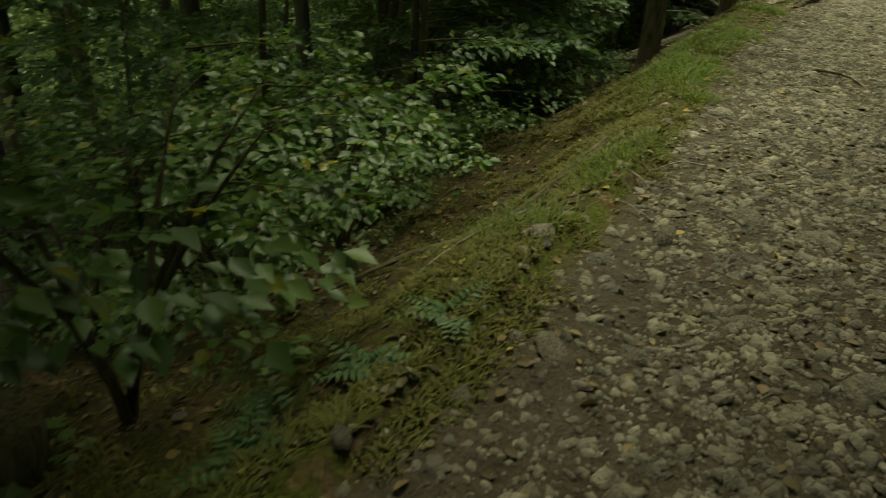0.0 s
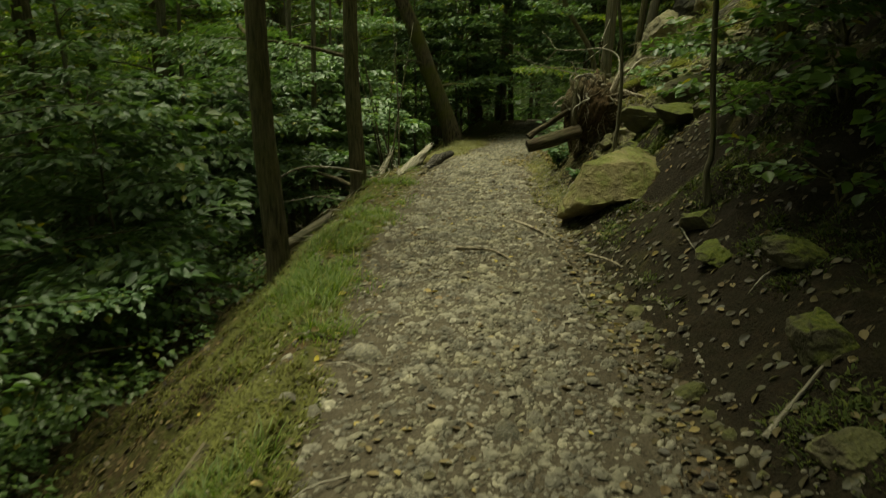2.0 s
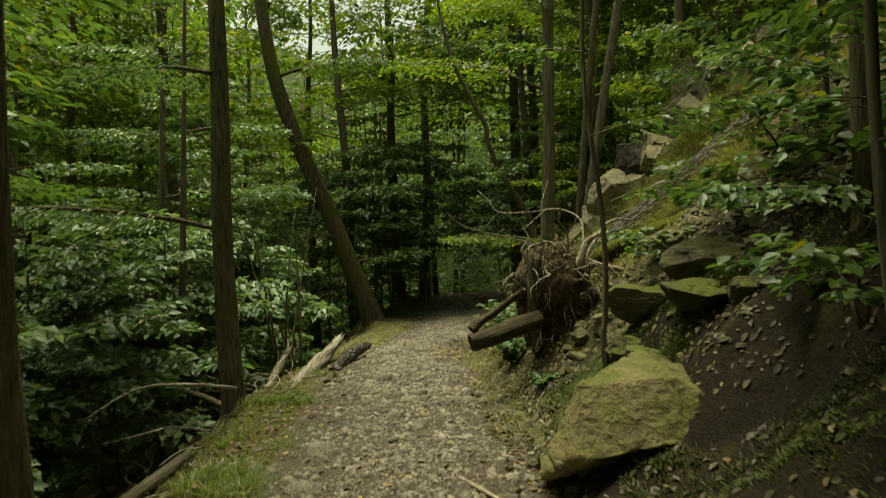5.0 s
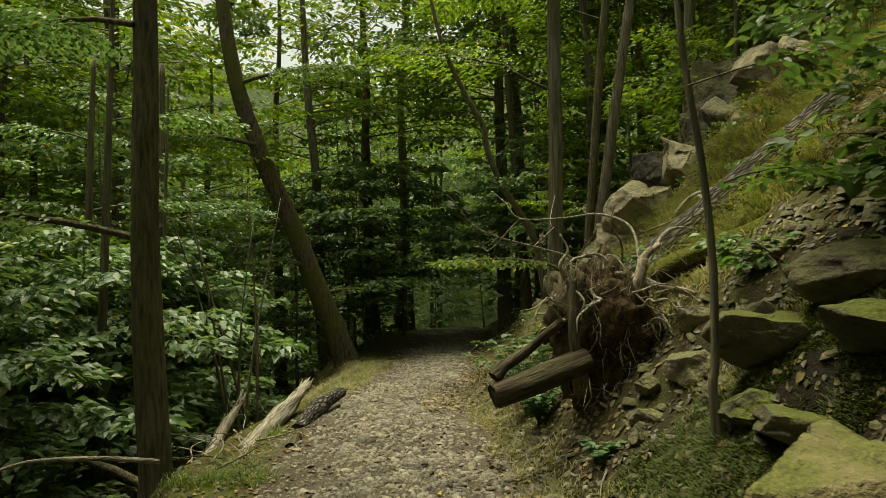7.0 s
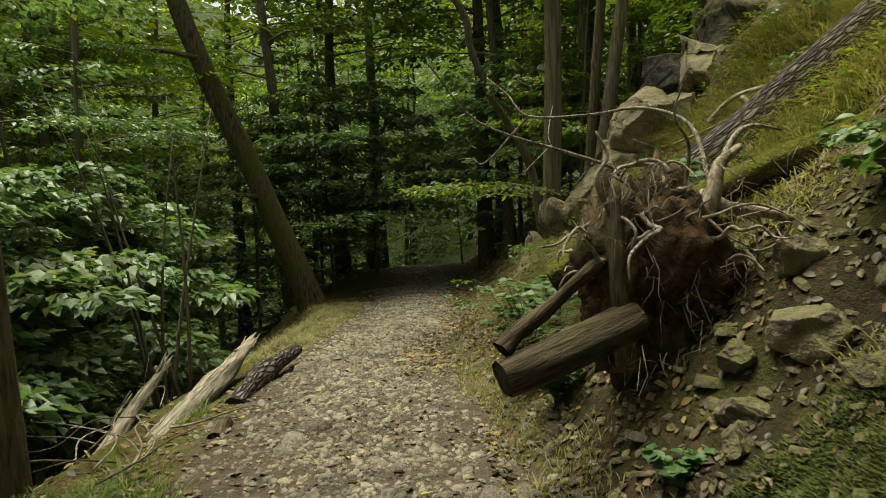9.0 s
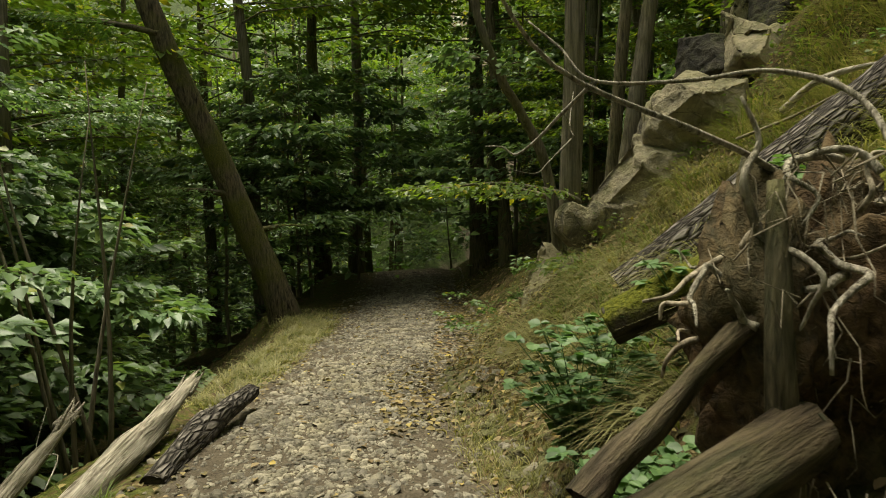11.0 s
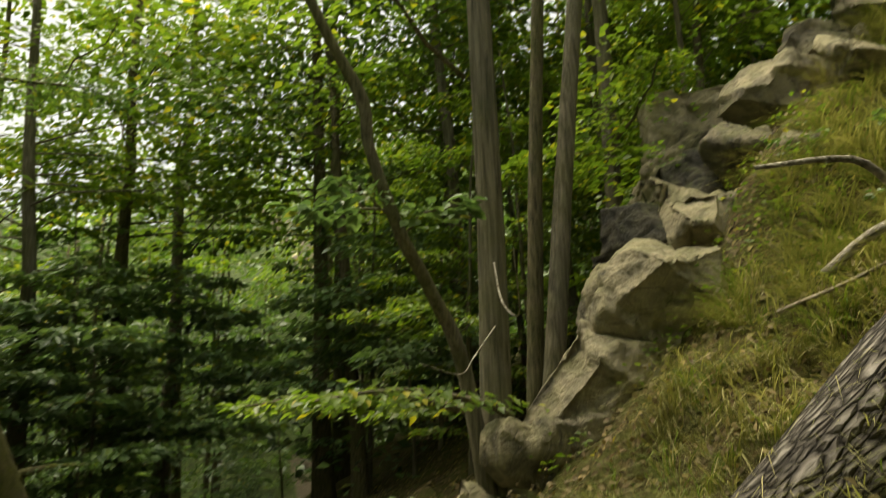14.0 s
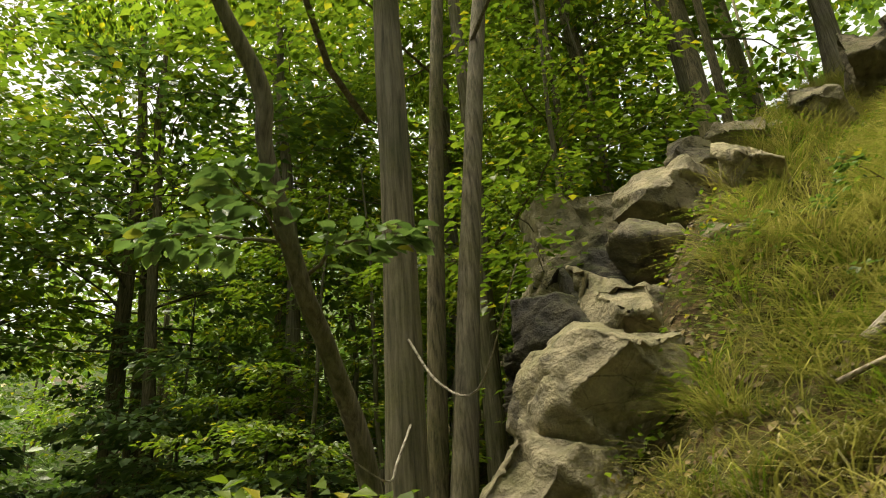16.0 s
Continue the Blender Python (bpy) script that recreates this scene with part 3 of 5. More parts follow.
# tall forest trees
talls = []
for i in range(3):
    talls.append(tree("tree", ("tall dark-barked forest tree with a high leafy crown", "tall grey forest tree with a yellow-green crown", "tall brown forest tree with a wide crown")[i], 15 + 2 * i, .17 + .03 * i, .38, 40, 4.0, 125, .235, (LEAF, LEAF_LIME, LEAF_LIME)[i], (BARK, BARK_GREY, BARK)[i], (rng.normal(0, .5), rng.normal(0, .5)), "forest trees", at=(-60 + 10 * i, -60, 0)))
unders = []
for i in range(5):
    unders.append(tree("young_tree", ("young tree with flat layered pale-green leaf sprays", "young tree with drooping green leaf sprays", "slender young tree with layered pale leaves", "leafy young tree with many fine twigs", "bright yellow-green young tree on the slope")[i], 4.4 + .8 * i, .032 + .008 * i, .12, 36, 2.1, 160, .125, (LEAF_COOL, LEAF, LEAF_COOL, LEAF, LEAF_LIME)[i], BARK_GREY, (rng.normal(0, .3), rng.normal(0, .3)), "understorey trees", sides=7, rise=.2, at=(-60 + 10 * i, -70, 0)))

# those beside and behind the start are unseen, added to shade the ground
spots = [(-7.6, 6.4), (-8.5, 20), (-3.6, 31), (-10, 14), (-12, 19), (-6.5, 33), (-1.5, 36), (.6, 32), (4.6, 30), (6.6, 27), (8.5, 25), (9.5, 31), (-10, 28), (-14, 33), (9, 41),
         (12.5, 21.5), (14, 25.5), (16, 20), (14, 15), (15, 9), (8.5, 8), (6, 4.5), (-7, 3), (-5.2, .3), (-13, 8), (-17, 13), (-18, 24), (18, 32),
         (-4, -5), (-3.3, -1.4), (4.4, -1), (1.5, -6), (4.0, 3.0), (3.9, 25.8), (5.7, 24.3), (6, 36), (-6.5, 12), (-9, 33), (-13, 25), (-5.5, 38), (-1, 44), (-7.5, 27.5), (3, 43), (-9.5, 10.5), (-8.8, 23.5), (-11.5, 16.5), (-14, 20.5), (-12.5, 29), (-15.5, 9), (-17, 29), (-20, 18), (-10.5, 5), (-8, 36), (-16, 38), (-9.5, 31), (-6.2, 24.5), (-11, 25.5)]
for i, (x, y) in enumerate(spots):
    stand(talls[i % 3], x, y, i * 2.4, rng.uniform(.8, 1.15), .1)
for i, (x, y) in enumerate([(-1.7, 27.4), (3.7, 27.8), (8.2, 23.6), (-.4, 31), (10.8, 18.9), (9.6, 20.6), (12.2, 17.2)]):
    stand(talls[1 + i % 2], x, y, i * 1.3, .95, .1)
# those on the near right bank and at the start are added for shade
low = [(-9.5, 16.4), (-8.3, 17.5), (-4.6, 19.2), (4.3, 9.5), (4.0, 11.1), (3.0, 6.3), (2.7, 3.5), (-3.5, -.4), (2.9, 4.9), (3.3, 3.4), (4.1, 2.2), (3.0, 1.4), (-4.6, 13.6), (-4.9, 21.2), (-5.6, 11.2), (-5.2, 8), (-6, 19), (-7, 15), (-2.6, 27), (-1.2, 29.5), (-.2, 33), (-4.6, 25), (4.4, 27), (5.2, 25), (5.4, 30.5), (2.2, 37),
       (-1, 38), (6.5, 33.5), (-6.5, 33), (-8.5, 24), (-9, 18), (-8, 11), (-6.2, 4), (5.8, 22.5), (7.9, 20.5), (9, 22.5), (8.4, 28), (5.6, 9.8), (6.5, 6), (4.4, 4.4), (9, 20), (11, 20.2), (-11, 12),
       (-10.5, 22), (12, 28), (-.6, 27), (-5.4, 28.5), (-7.2, 7.5), (6.8, 19.6), (4.6, 22.4), (7.2, 25), (-3.6, 31), (3.8, 33), (10.2, 26), (13, 22.6), (-8.6, 29)]
# added trees, kept out of view, whose dense crowns block light over the banks
shade = tree("tree", "added out-of-view tree with a dense crown that shades the banks", 8.5, .09, .42, 54, 2.9, 420, .16, LEAF, BARK, (.2, .1), "bank shade trees", rise=.15, wide=.5, at=(3.0, 3.4, gz1(3.0, 3.4) - .1))
for i, (x, y, sc) in enumerate([(3.3, 5.0, 1.0), (3.5, 7.2, .9), (2.7, 1.3, 1.0), (4.6, 5.9, 1.15), (-3.5, -.6, .9), (-2.9, -2.4, .9), (2.2, -1.2, 1.0)]):
    stand(shade, x, y, i * 2.2 + 1, sc, .1)
hazel = tree("hazel", "hazel with broad pale-green leaves in flat layers", 3.6, .03, .36, 34, 1.8, 150, .15, LEAF_COOL, BARK_GREY, (-.2, .1), "hazels", sides=7, rise=.25, at=(-3.5, 15.3, gz1(-3.5, 15.3) - .05))
for i, (x, y, sc) in enumerate([(-3.7, 16.6, 1.0), (-4.1, 14.0, 1.0), (-4.0, 18.8, 1.2), (4.6, 24.8, 1.3), (-.9, 27.2, 1.5), (.6, 29.5, 1.6), (-3.7, 17.4, 1.1), (-5.6, 13.4, .9), (-4.6, 15.6, 1.2), (-6.2, 12.0, 1.1), (-4.2, 9.2, 1.0), (-4.6, 20.4, 1.1)]):
    stand(hazel, x, y, i * 1.9, sc, .05)
for i, (x, y) in enumerate(low):
    stand(unders[4 if x > 4.4 and y > 19 else i % 4], x, y, i * 1.7, rng.uniform(.75, 1.25) * (.8 if x > 2.5 and 8 < y < 12 else 1), .05)
# two more young trees, added beside the view to shade the right bank
for i, (x, y, sc) in enumerate([(3.8, 4.1, 1.1), (3.5, 2.4, 1.1)]):
    stand(unders[i % 4], x, y, i * 1.3, sc, .05)
for i, ob in enumerate(talls):
    x, y = ((-20, 5), (19, 5), (-22, 33))[i]
    ob.location = (x, y, gz1(x, y) - .1)
for i, ob in enumerate(unders):
    x, y = ((-10, 6), (-13, 16), (11, 12), (-15, 26), (9.6, 24.6))[i]
    ob.location = (x, y, gz1(x, y) - .05)


# shrubs and seedlings
def shrub(name, label, stems, height, spread, per, size, material, at, group="", fine=True, first=2, thick=.014):
    root = thing(name, at, label, "shrub", group)
    made = []
    for i in range(stems):
        az = 6.283 * i / stems + rng.uniform(-.5, .5)
        s = np.linspace(0, 1, 6)
        P = np.stack([spread * .55 * s ** 1.4 * math.cos(az), spread * .55 * s ** 1.4 * math.sin(az), height * (s - .15 * s * s) - .06], 1) + np.cumsum(rng.normal(0, .02, (6, 3)), 0)
        put("stem", *tube(P, thick * (1.15 - s), 5), BARK, root, smooth=True)
        for k in range(first, 6):
            made.append(bough(P[k], az + rng.uniform(-1.2, 1.2), spread * rng.uniform(.4, .8), .15, per, size, .005, .35, .45))
    tagged(put("twigwork", *join([b[0] for b in made]), BARK, root), kind="stuff")
    crown_mesh(made, material, root, wide=.78, fine=fine)
    return root


shrub_a = shrub("shrub", "tall dark-stemmed bush with leaves held high", 6, 2.0, 1.3, 95, .05, LEAF, (-2.35, 1.2, gz1(-2.35, 1.2)), "slope shrubs", first=3, thick=.026)
shrub_b = shrub("shrub", "low spreading broad-leaved shrub on the valley slope", 6, .95, 1.3, 95, .06, LEAF, (-4.9, 2.2, gz1(-4.9, 2.2)), "slope shrubs", fine=False)
shrub_c = shrub("shrub", "leaning bush with big leaves spread over bare dark stems", 5, 1.9, 1.25, 60, .085, LEAF, (-3.3, 2.7, gz1(-3.3, 2.7)), "slope shrubs", first=4, thick=.02)
for i, (x, y, sc) in enumerate([(-3.0, 3.6, .85), (-3.7, 4.0, 1.0), (-3.9, 2.0, 1.1)]):
    stand(shrub_c, x, y, i * 1.9 + .7, sc)
for i, (x, y, sc) in enumerate([(-4.1, 4.6, 1.1), (-4.6, 5.8, 1.2), (-4.4, 3.2, 1.2), (-5, 4.9, 1.3), (-3.9, 9.6, 1.1), (-4.5, 7.6, 1.3), (-4.6, 10.2, 1.3), (-5.4, 6.4, 1.4), (-5.6, 3.4, 1.5), (-6.5, 12.8, 1.4), (-5.8, 8.6, 1.4)]):
    stand(shrub_b, x, y, i * 2.1, sc)
seedling = shrub("seedling", "small maple seedling with spread leaves on the bank", 3, .55, .8, 22, .1, LEAF, (2.35, 8.2, gz1(2.35, 8.2)), "bank seedlings")
for i, (x, y, sc) in enumerate([(2.7, 7.2, 1.1), (3.2, 8.4, 1.2), (2.2, 6.1, .8), (2.9, 10.0, 1.1), (3.6, 9.5, 1.2), (3.4, 6.4, 1.3), (2.6, 5.2, 1), (3.6, 11.2, 1.1), (4.2, 10.4, 1.2), (2.5, 11.1, .7), (3.9, 7.6, 1.3), (4.6, 15.2, .5), (6.0, 15.6, .6), (5.2, 16.3, .5), (1.9, 19.6, .7), (3.4, 20.2, .9), (2.6, 21.6, .8)]):
    stand(seedling, x, y, i * 2.3, sc)

# clump of thin stems below the broken logs
clump = thing("hazel_clump", (-1.98, 15.7, gz1(-1.98, 15.7)), "clump of thin pale stems growing below the path", "shrub")
for i in range(6):
    s = np.linspace(0, 1, 7)[:, None]
    tip = np.array([rng.uniform(-.9, .5), rng.uniform(-.5, .6), rng.uniform(2.6, 3.6)])
    put("stem", *tube(s * tip + .08 * np.sin(s * 3 + i) + np.array([rng.uniform(-.12, .12), rng.uniform(-.12, .12), -.1]), .022 * (1.15 - s[:, 0]), 6), BARK_GREY, clump, smooth=True)

# far woods that close the view
n_clump = 2600
ang = rng.uniform(-2.2, 2.2, n_clump)
rad = rng.uniform(30, 66, n_clump)
cx, cy = rad * np.sin(ang), 10 + rad * np.cos(ang)
cz = ground_z(cx, cy) + rng.uniform(0, 1, n_clump) ** 1.25 * 15
m = 32
off = rng.normal(0, 1, (n_clump, m, 3)) * np.array([1.6, 1.6, .6])
C = (np.stack([cx, cy, cz], 1)[:, None] + off).reshape(-1, 3)
D = unit(rng.normal(0, 1, C.shape) * (1, 1, .35))
N = np.array([0, 0, 1.0]) + rng.normal(0, .45, C.shape)
far = put("far_woods", *leaves(C, D, N, rng.uniform(.4, .75, len(C)), .7), LEAF)
tagged(far, "distant woodland foliage across the valley", "woods", kind="stuff")
n_clump = 1000
ang, rad = rng.uniform(-2.0, 1.1, n_clump), rng.uniform(15, 42, n_clump)
cx, cy = rad * np.sin(ang), 10 + rad * np.cos(ang)
far_off = (np.abs(cx - (path_left(cy) + path_right(cy)) / 2) > 2.0) & ((cy > 24) | (cx < -6.5))
cx, cy = cx[far_off], cy[far_off]
cz = ground_z(cx, cy) + rng.uniform(0, 1, len(cx)) ** 1.5 * 4.5
off = rng.normal(0, 1, (len(cx), 36, 3)) * np.array([1.0, 1.0, .28])
C = (np.stack([cx, cy, cz], 1)[:, None] + off).reshape(-1, 3)
D = unit(rng.normal(0, 1, C.shape) * (1, 1, .35))
N = np.array([0, 0, 1.0]) + rng.normal(0, .4, C.shape)
tagged(put("undergrowth", *leaves(C, D, N, rng.uniform(.14, .3, len(C)), .7), LEAF), "dense leafy undergrowth filling the wood", "undergrowth", kind="stuff")
stems = []
for x, y, q in ((-3.3, 14.6, .06), (-4.4, 16.8, .09), (-5.2, 13.2, .05), (-3.9, 18.6, .05)):
    s = np.linspace(0, 1, 6)[:, None]
    p = np.array([x, y, gz1(x, y) - .2])
    lone_trunk("tree", [tuple(p + k * np.array([.3, .1, 7.0])) for k in s[:, 0]], list(q * (1.15 - .8 * s[:, 0])), BARK_GREY, "thin pale stem standing in the dark hollow below the path", ((.7, 40, 1.6, 300), (.85, 200, 1.5, 300)), LEAF_COOL, 8)
for i in range(150):
    a, q = rng.uniform(-1.6, 1.6), rng.uniform(26, 56)
    x, y = q * math.sin(a), 10 + q * math.cos(a)
    if abs(x - (path_left(y) + path_right(y)) / 2) < 2.2:
        continue
    s = np.linspace(0, 1, 5)[:, None]
    stems.append(tube(np.array([x, y, gz1(x, y) - .3]) + s * np.array([rng.normal(0, .6), rng.normal(0, .6), 14]), rng.uniform(.06, .2) * (1.1 - .7 * s[:, 0]), 7))
tagged(put("far_trunks", *join(stems), BARK, smooth=True), "distant tree trunks deep in the wood", "woods", kind="stuff")

# ---- rocks ----
def rock(size, seed, cuts=14, sub=5, rough=.03, planes=(), cracks=()):
    """A broken rock: a ball cut flat by many planes, with cracks and a rough skin."""
    r = np.random.default_rng(seed)
    bm = bmesh.new()
    bmesh.ops.create_icosphere(bm, subdivisions=sub, radius=1.0)
    V = np.array([v.co[:] for v in bm.verts])
    F = np.array([[v.index for v in f.verts] for f in bm.faces])
    bm.free()
    todo = [(unit(np.array(n, float)), d) for n, d in planes]
    todo += [(unit(r.normal(size=3)), r.uniform(.5, .8)) for _ in range(cuts)]
    for n, d in todo:
        over = np.maximum(V @ n - d, 0)
        V = V - over[:, None] * n
    skin = rough * vnoise(V[:, 0] * 4 + seed, V[:, 1] * 4 + V[:, 2] * 5, seed) + rough * .6 * vnoise(V[:, 0] * 11 + V[:, 2] * 9, V[:, 1] * 11 - V[:, 2] * 5, seed + 1)
    step = np.floor((V @ unit(r.normal(size=3) + (0, 0, 1.5))) * 4 + .8 * vnoise(V[:, 0] * 2, V[:, 1] * 2 + V[:, 2], seed + 2))
    skin += rough * .5 * (step % 2)
    seeds = unit(r.normal(size=(30, 3)))
    near = (unit(V) @ seeds.T).argmax(1)
    skin += r.uniform(-1.3, 1.3, 30)[near] * rough * 1.2 + np.einsum("ij,ij->i", V - seeds[near] * .7, r.normal(0, .1, (30, 3))[near])
    for n, c in cracks:
        dist = np.abs(V @ unit(np.array(n, float)) - c + .05 * vnoise(V[:, 0] * 4, V[:, 1] * 4 + V[:, 2] * 3, 31))
        skin -= .07 * np.clip(1 - dist / .035, 0, 1)
    return (V + unit(V) * skin[:, None]) * np.asarray(size), F


def place_rock(name, at, size, seed, material, label, turn=(0, 0, 0), category="rock", group="", **kw):
    V, F = rock(size, seed, **kw)
    M = np.array(Euler([radians(a) for a in turn]).to_matrix())
    ob = put(name, V @ M.T, F, material)
    ob.location = at
    return tagged(ob, label, category, group)


def hewn(size, seed, planes=(), cuts=7, edge=.1, rough=.02, cracks=(), tilt=.14):
    """A block broken along flat planes, with chipped edges and a stepped skin."""
    r = np.random.default_rng(seed)
    bm = bmesh.new()
    bmesh.ops.create_cube(bm, size=2.0)
    todo = [(unit(np.array(n, float)), d) for n, d in planes]
    todo += [(unit(r.choice([-1, 1], 3) * r.uniform(.25, 1, 3)), r.uniform(.92, 1.2)) for _ in range(cuts)]
    for n, d in todo:
        got = bmesh.ops.bisect_plane(bm, geom=bm.verts[:] + bm.edges[:] + bm.faces[:], plane_co=Vector(n * d), plane_no=Vector(n), clear_outer=True)
        rim = [e for e in got["geom_cut"] if isinstance(e, bmesh.types.BMEdge)]
        if len(rim) > 2:
            bmesh.ops.edgeloop_fill(bm, edges=rim)
    for v in bm.verts:
        v.co = Vector([v.co[k] * size[k] for k in range(3)])
    bmesh.ops.triangulate(bm, faces=bm.faces[:])
    for _ in range(7):
        far_edges = [e for e in bm.edges if e.calc_length() > edge]
        if not far_edges:
            break
        bmesh.ops.subdivide_edges(bm, edges=far_edges, cuts=1)
        bmesh.ops.triangulate(bm, faces=[f for f in bm.faces if len(f.verts) > 3])
    bm.normal_update()
    V = np.array([v.co[:] for v in bm.verts])
    N = np.array([v.normal[:] for v in bm.verts])
    bm.verts.index_update()
    F = np.array([[v.index for v in f.verts] for f in bm.faces])
    bm.free()
    k = max(6, int(14 * max(size)))
    seeds = r.uniform(-1, 1, (k, 3)) * np.array(size)
    W = V + .025 * np.stack([vnoise(V[:, a] * 9 + seed, V[:, (a + 1) % 3] * 9, a) for a in range(3)], 1)
    near = ((W[:, None] - seeds[None]) ** 2).sum(-1).argmin(1)
    skin = r.uniform(-1, .7, k)[near] * rough * 1.8
    skin += np.einsum("ij,ij->i", V - seeds[near], r.normal(0, tilt, (k, 3))[near])
    skin += rough * .5 * vnoise(V[:, 0] * 9 + V[:, 2] * 4, V[:, 1] * 9 - V[:, 2] * 7, seed) + rough * .3 * vnoise(V[:, 0] * 23 + V[:, 2] * 11, V[:, 1] * 23 + V[:, 2] * 17, seed + 1)
    for n, c in cracks:
        dist = np.abs((V / np.array(size)) @ unit(np.array(n, float)) - c + .06 * vnoise(V[:, 0] * 6, V[:, 1] * 6 + V[:, 2] * 5, 31))
        skin -= .03 * np.clip(1 - dist / .03, 0, 1)
    return V + N * skin[:, None], F


stub = thing("tree_stump", (-2.7, .7, gz1(-2.7, .7)), "dark rotten mossy tree stump on the slope", "stump")
put("trunk", *tube([(0, 0, -.3), (0, 0, 0), (.02, 0, .25), (.03, .01, .5)], [.36, .27, .24, .22], 20, .12, 5), BARK, stub, smooth=True)
boulder = put("boulder", *hewn((.66, .52, .46), 5, (((-.12, -.3, 1), .82), ((-.15, -.85, .5), .66), ((-.95, -.25, .3), .84), ((.62, -.15, .75), .86), ((.16, -.5, -.85), .42), ((-.5, -.75, -.45), .95), ((.55, -.8, .3), .84), ((-.75, .65, .35), .55)), 1, .03, .02,
                               (((1, .25, .1), .2), ((.15, .4, -1), .0)), .06), BOULDER)
boulder.location = (1.45, 9.2, .2)
tagged(boulder, "large broken boulder of mossy yellow stone beside the path", "rock")
for x, y, dz, sx, sy, sz, sd, tz, mat in [(2.2, 9.95, .04, .36, .34, .18, 8, 40, MOSS_BLOCK), (2.05, 10.6, .06, .42, .34, .22, 9, 10, MOSS_BLOCK), (1.85, 10.05, -.02, .36, .28, .13, 10, 70, MOSS_BLOCK), (2.4, 9.5, .02, .3, .26, .16, 101, 70, MOSS_BLOCK), (1.75, 10.35, 0, .26, .2, .12, 102, 20, MOSS_BLOCK), (2.5, 10.4, .06, .4, .4, .2, 22, 20, RUBBLE),
                                          (1.62, 6.8, -.04, .2, .18, .13, 23, 20, MOSS_BLOCK), (1.55, 6.25, -.02, .28, .16, .1, 24, 60, MOSS_BLOCK), (1.85, 5.7, -.02, .25, .2, .12, 25, 10, MOSS_BLOCK), (1.6, 4.8, .0, .2, .18, .16, 26, 0, MOSS_BLOCK), (1.4, 4.1, -.02, .2, .16, .1, 27, 30, RUBBLE),
                                          (1.95, 11.4, .02, .3, .22, .2, 28, 30, RUBBLE), (1.6, 11.35, .0, .18, .14, .13, 29, 10, RUBBLE), (2.3, 11.2, .02, .24, .2, .17, 30, 50, RUBBLE), (1.9, 10.95, .0, .16, .14, .1, 31, 80, RUBBLE), (2.7, 11.7, .02, .35, .25, .18, 32, 15, RUBBLE),
                                          (-2.35, 9.35, 0, .2, .16, .14, 33, 0, RUBBLE), (1.7, 11.6, .05, .14, .12, .12, 35, 0, RUBBLE), (1.45, 11.2, .02, .13, .1, .1, 37, 40, RUBBLE), (2.1, 11.75, .02, .2, .16, .15, 38, 40, RUBBLE)]:
    place_rock("boulder", (x, y, gz1(x, y) + dz), (sx, sy, sz), sd, mat, "mossy stone block bedded in the dark bank" if mat == MOSS_BLOCK else "grey broken stone on the bank", (rng.uniform(-12, 12), rng.uniform(-5, 20), tz), cuts=17, sub=5, rough=.02, group="bank blocks")

# rock rib in the grassy slope
outcrop = thing("sandstone_outcrop", (3.2, 16.9, 1.0), "pale fractured sandstone rib cropping out of a grassy slope", "rock")
LEDGE = (((-.3, -.35, .9), .78), ((-.9, -.35, .2), .8), ((.1, -.95, .25), .8))
BLOCKS = [((2.35, 17.3, .15), (.36, .26, .5), 61, (0, 30, 20), CLIFF, LEDGE), ((2.95, 17.35, .7), (.36, .34, .55), 62, (0, 30, -12), CLIFF, LEDGE),
          ((3.32, 17.12, 1.35), (.42, .42, .62), 63, (0, 26, 8), CLIFF, LEDGE + (((-.3, -.9, -.35), .5),)), ((3.76, 16.92, 2.05), (.46, .48, .46), 64, (4, 14, -10), CLIFF, LEDGE + (((-.2, -.8, -.6), .5),)),
          ((4.75, 17.4, 2.85), (.42, .36, .36), 66, (0, 28, 14), CLIFF, LEDGE), ((4.62, 17.85, 2.35), (.42, .42, .7), 67, (0, 8, 30), BLACK_STONE, ()),
          ((5.62, 18.2, 2.75), (.55, .5, 1.0), 68, (0, 6, -20), BLACK_STONE, ()), ((6.4, 18.55, 3.35), (.95, .85, 1.55), 69, (0, -4, 12), CLIFF, (((-.75, -.3, .6), .85), ((-.7, -.3, -.6), .6), ((-.2, -.9, .3), .75), ((-.35, -.85, -.35), .66))),
          ((5.6, 17.55, 3.6), (.42, .36, .26), 70, (0, 32, 20), CLIFF, LEDGE), ((6.45, 17.55, 4.45), (.6, .4, .42), 71, (0, 24, -15), CLIFF, LEDGE), ((7.15, 17.45, 4.95), (.5, .36, .3), 72, (0, 22, 10), CLIFF, LEDGE),
          ((7.85, 17.2, 5.5), (.46, .36, .3), 73, (0, 18, -8), CLIFF, LEDGE), ((6.6, 16.85, 4.3), (.5, .3, .22), 74, (0, 36, 24), CLIFF, LEDGE), ((5.5, 16.75, 3.35), (.26, .22, .14), 75, (0, 38, 0), CLIFF, LEDGE),
          ((9.8, 16.0, 6.55), (.7, .5, .4), 76, (0, 30, 20), CLIFF, LEDGE), ((10.8, 15.4, 7.1), (.8, .6, .5), 77, (0, 30, -20), CLIFF, LEDGE), ((8.7, 16.6, 5.95), (.4, .3, .25), 78, (0, 30, 0), CLIFF, LEDGE)]
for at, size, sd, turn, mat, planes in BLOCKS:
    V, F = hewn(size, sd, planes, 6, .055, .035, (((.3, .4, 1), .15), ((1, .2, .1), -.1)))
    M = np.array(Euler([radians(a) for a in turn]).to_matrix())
    put("block", V @ M.T + np.array(at) - np.array(outcrop.location), F, mat, outcrop, "black overhung stone" if mat == BLACK_STONE else "")

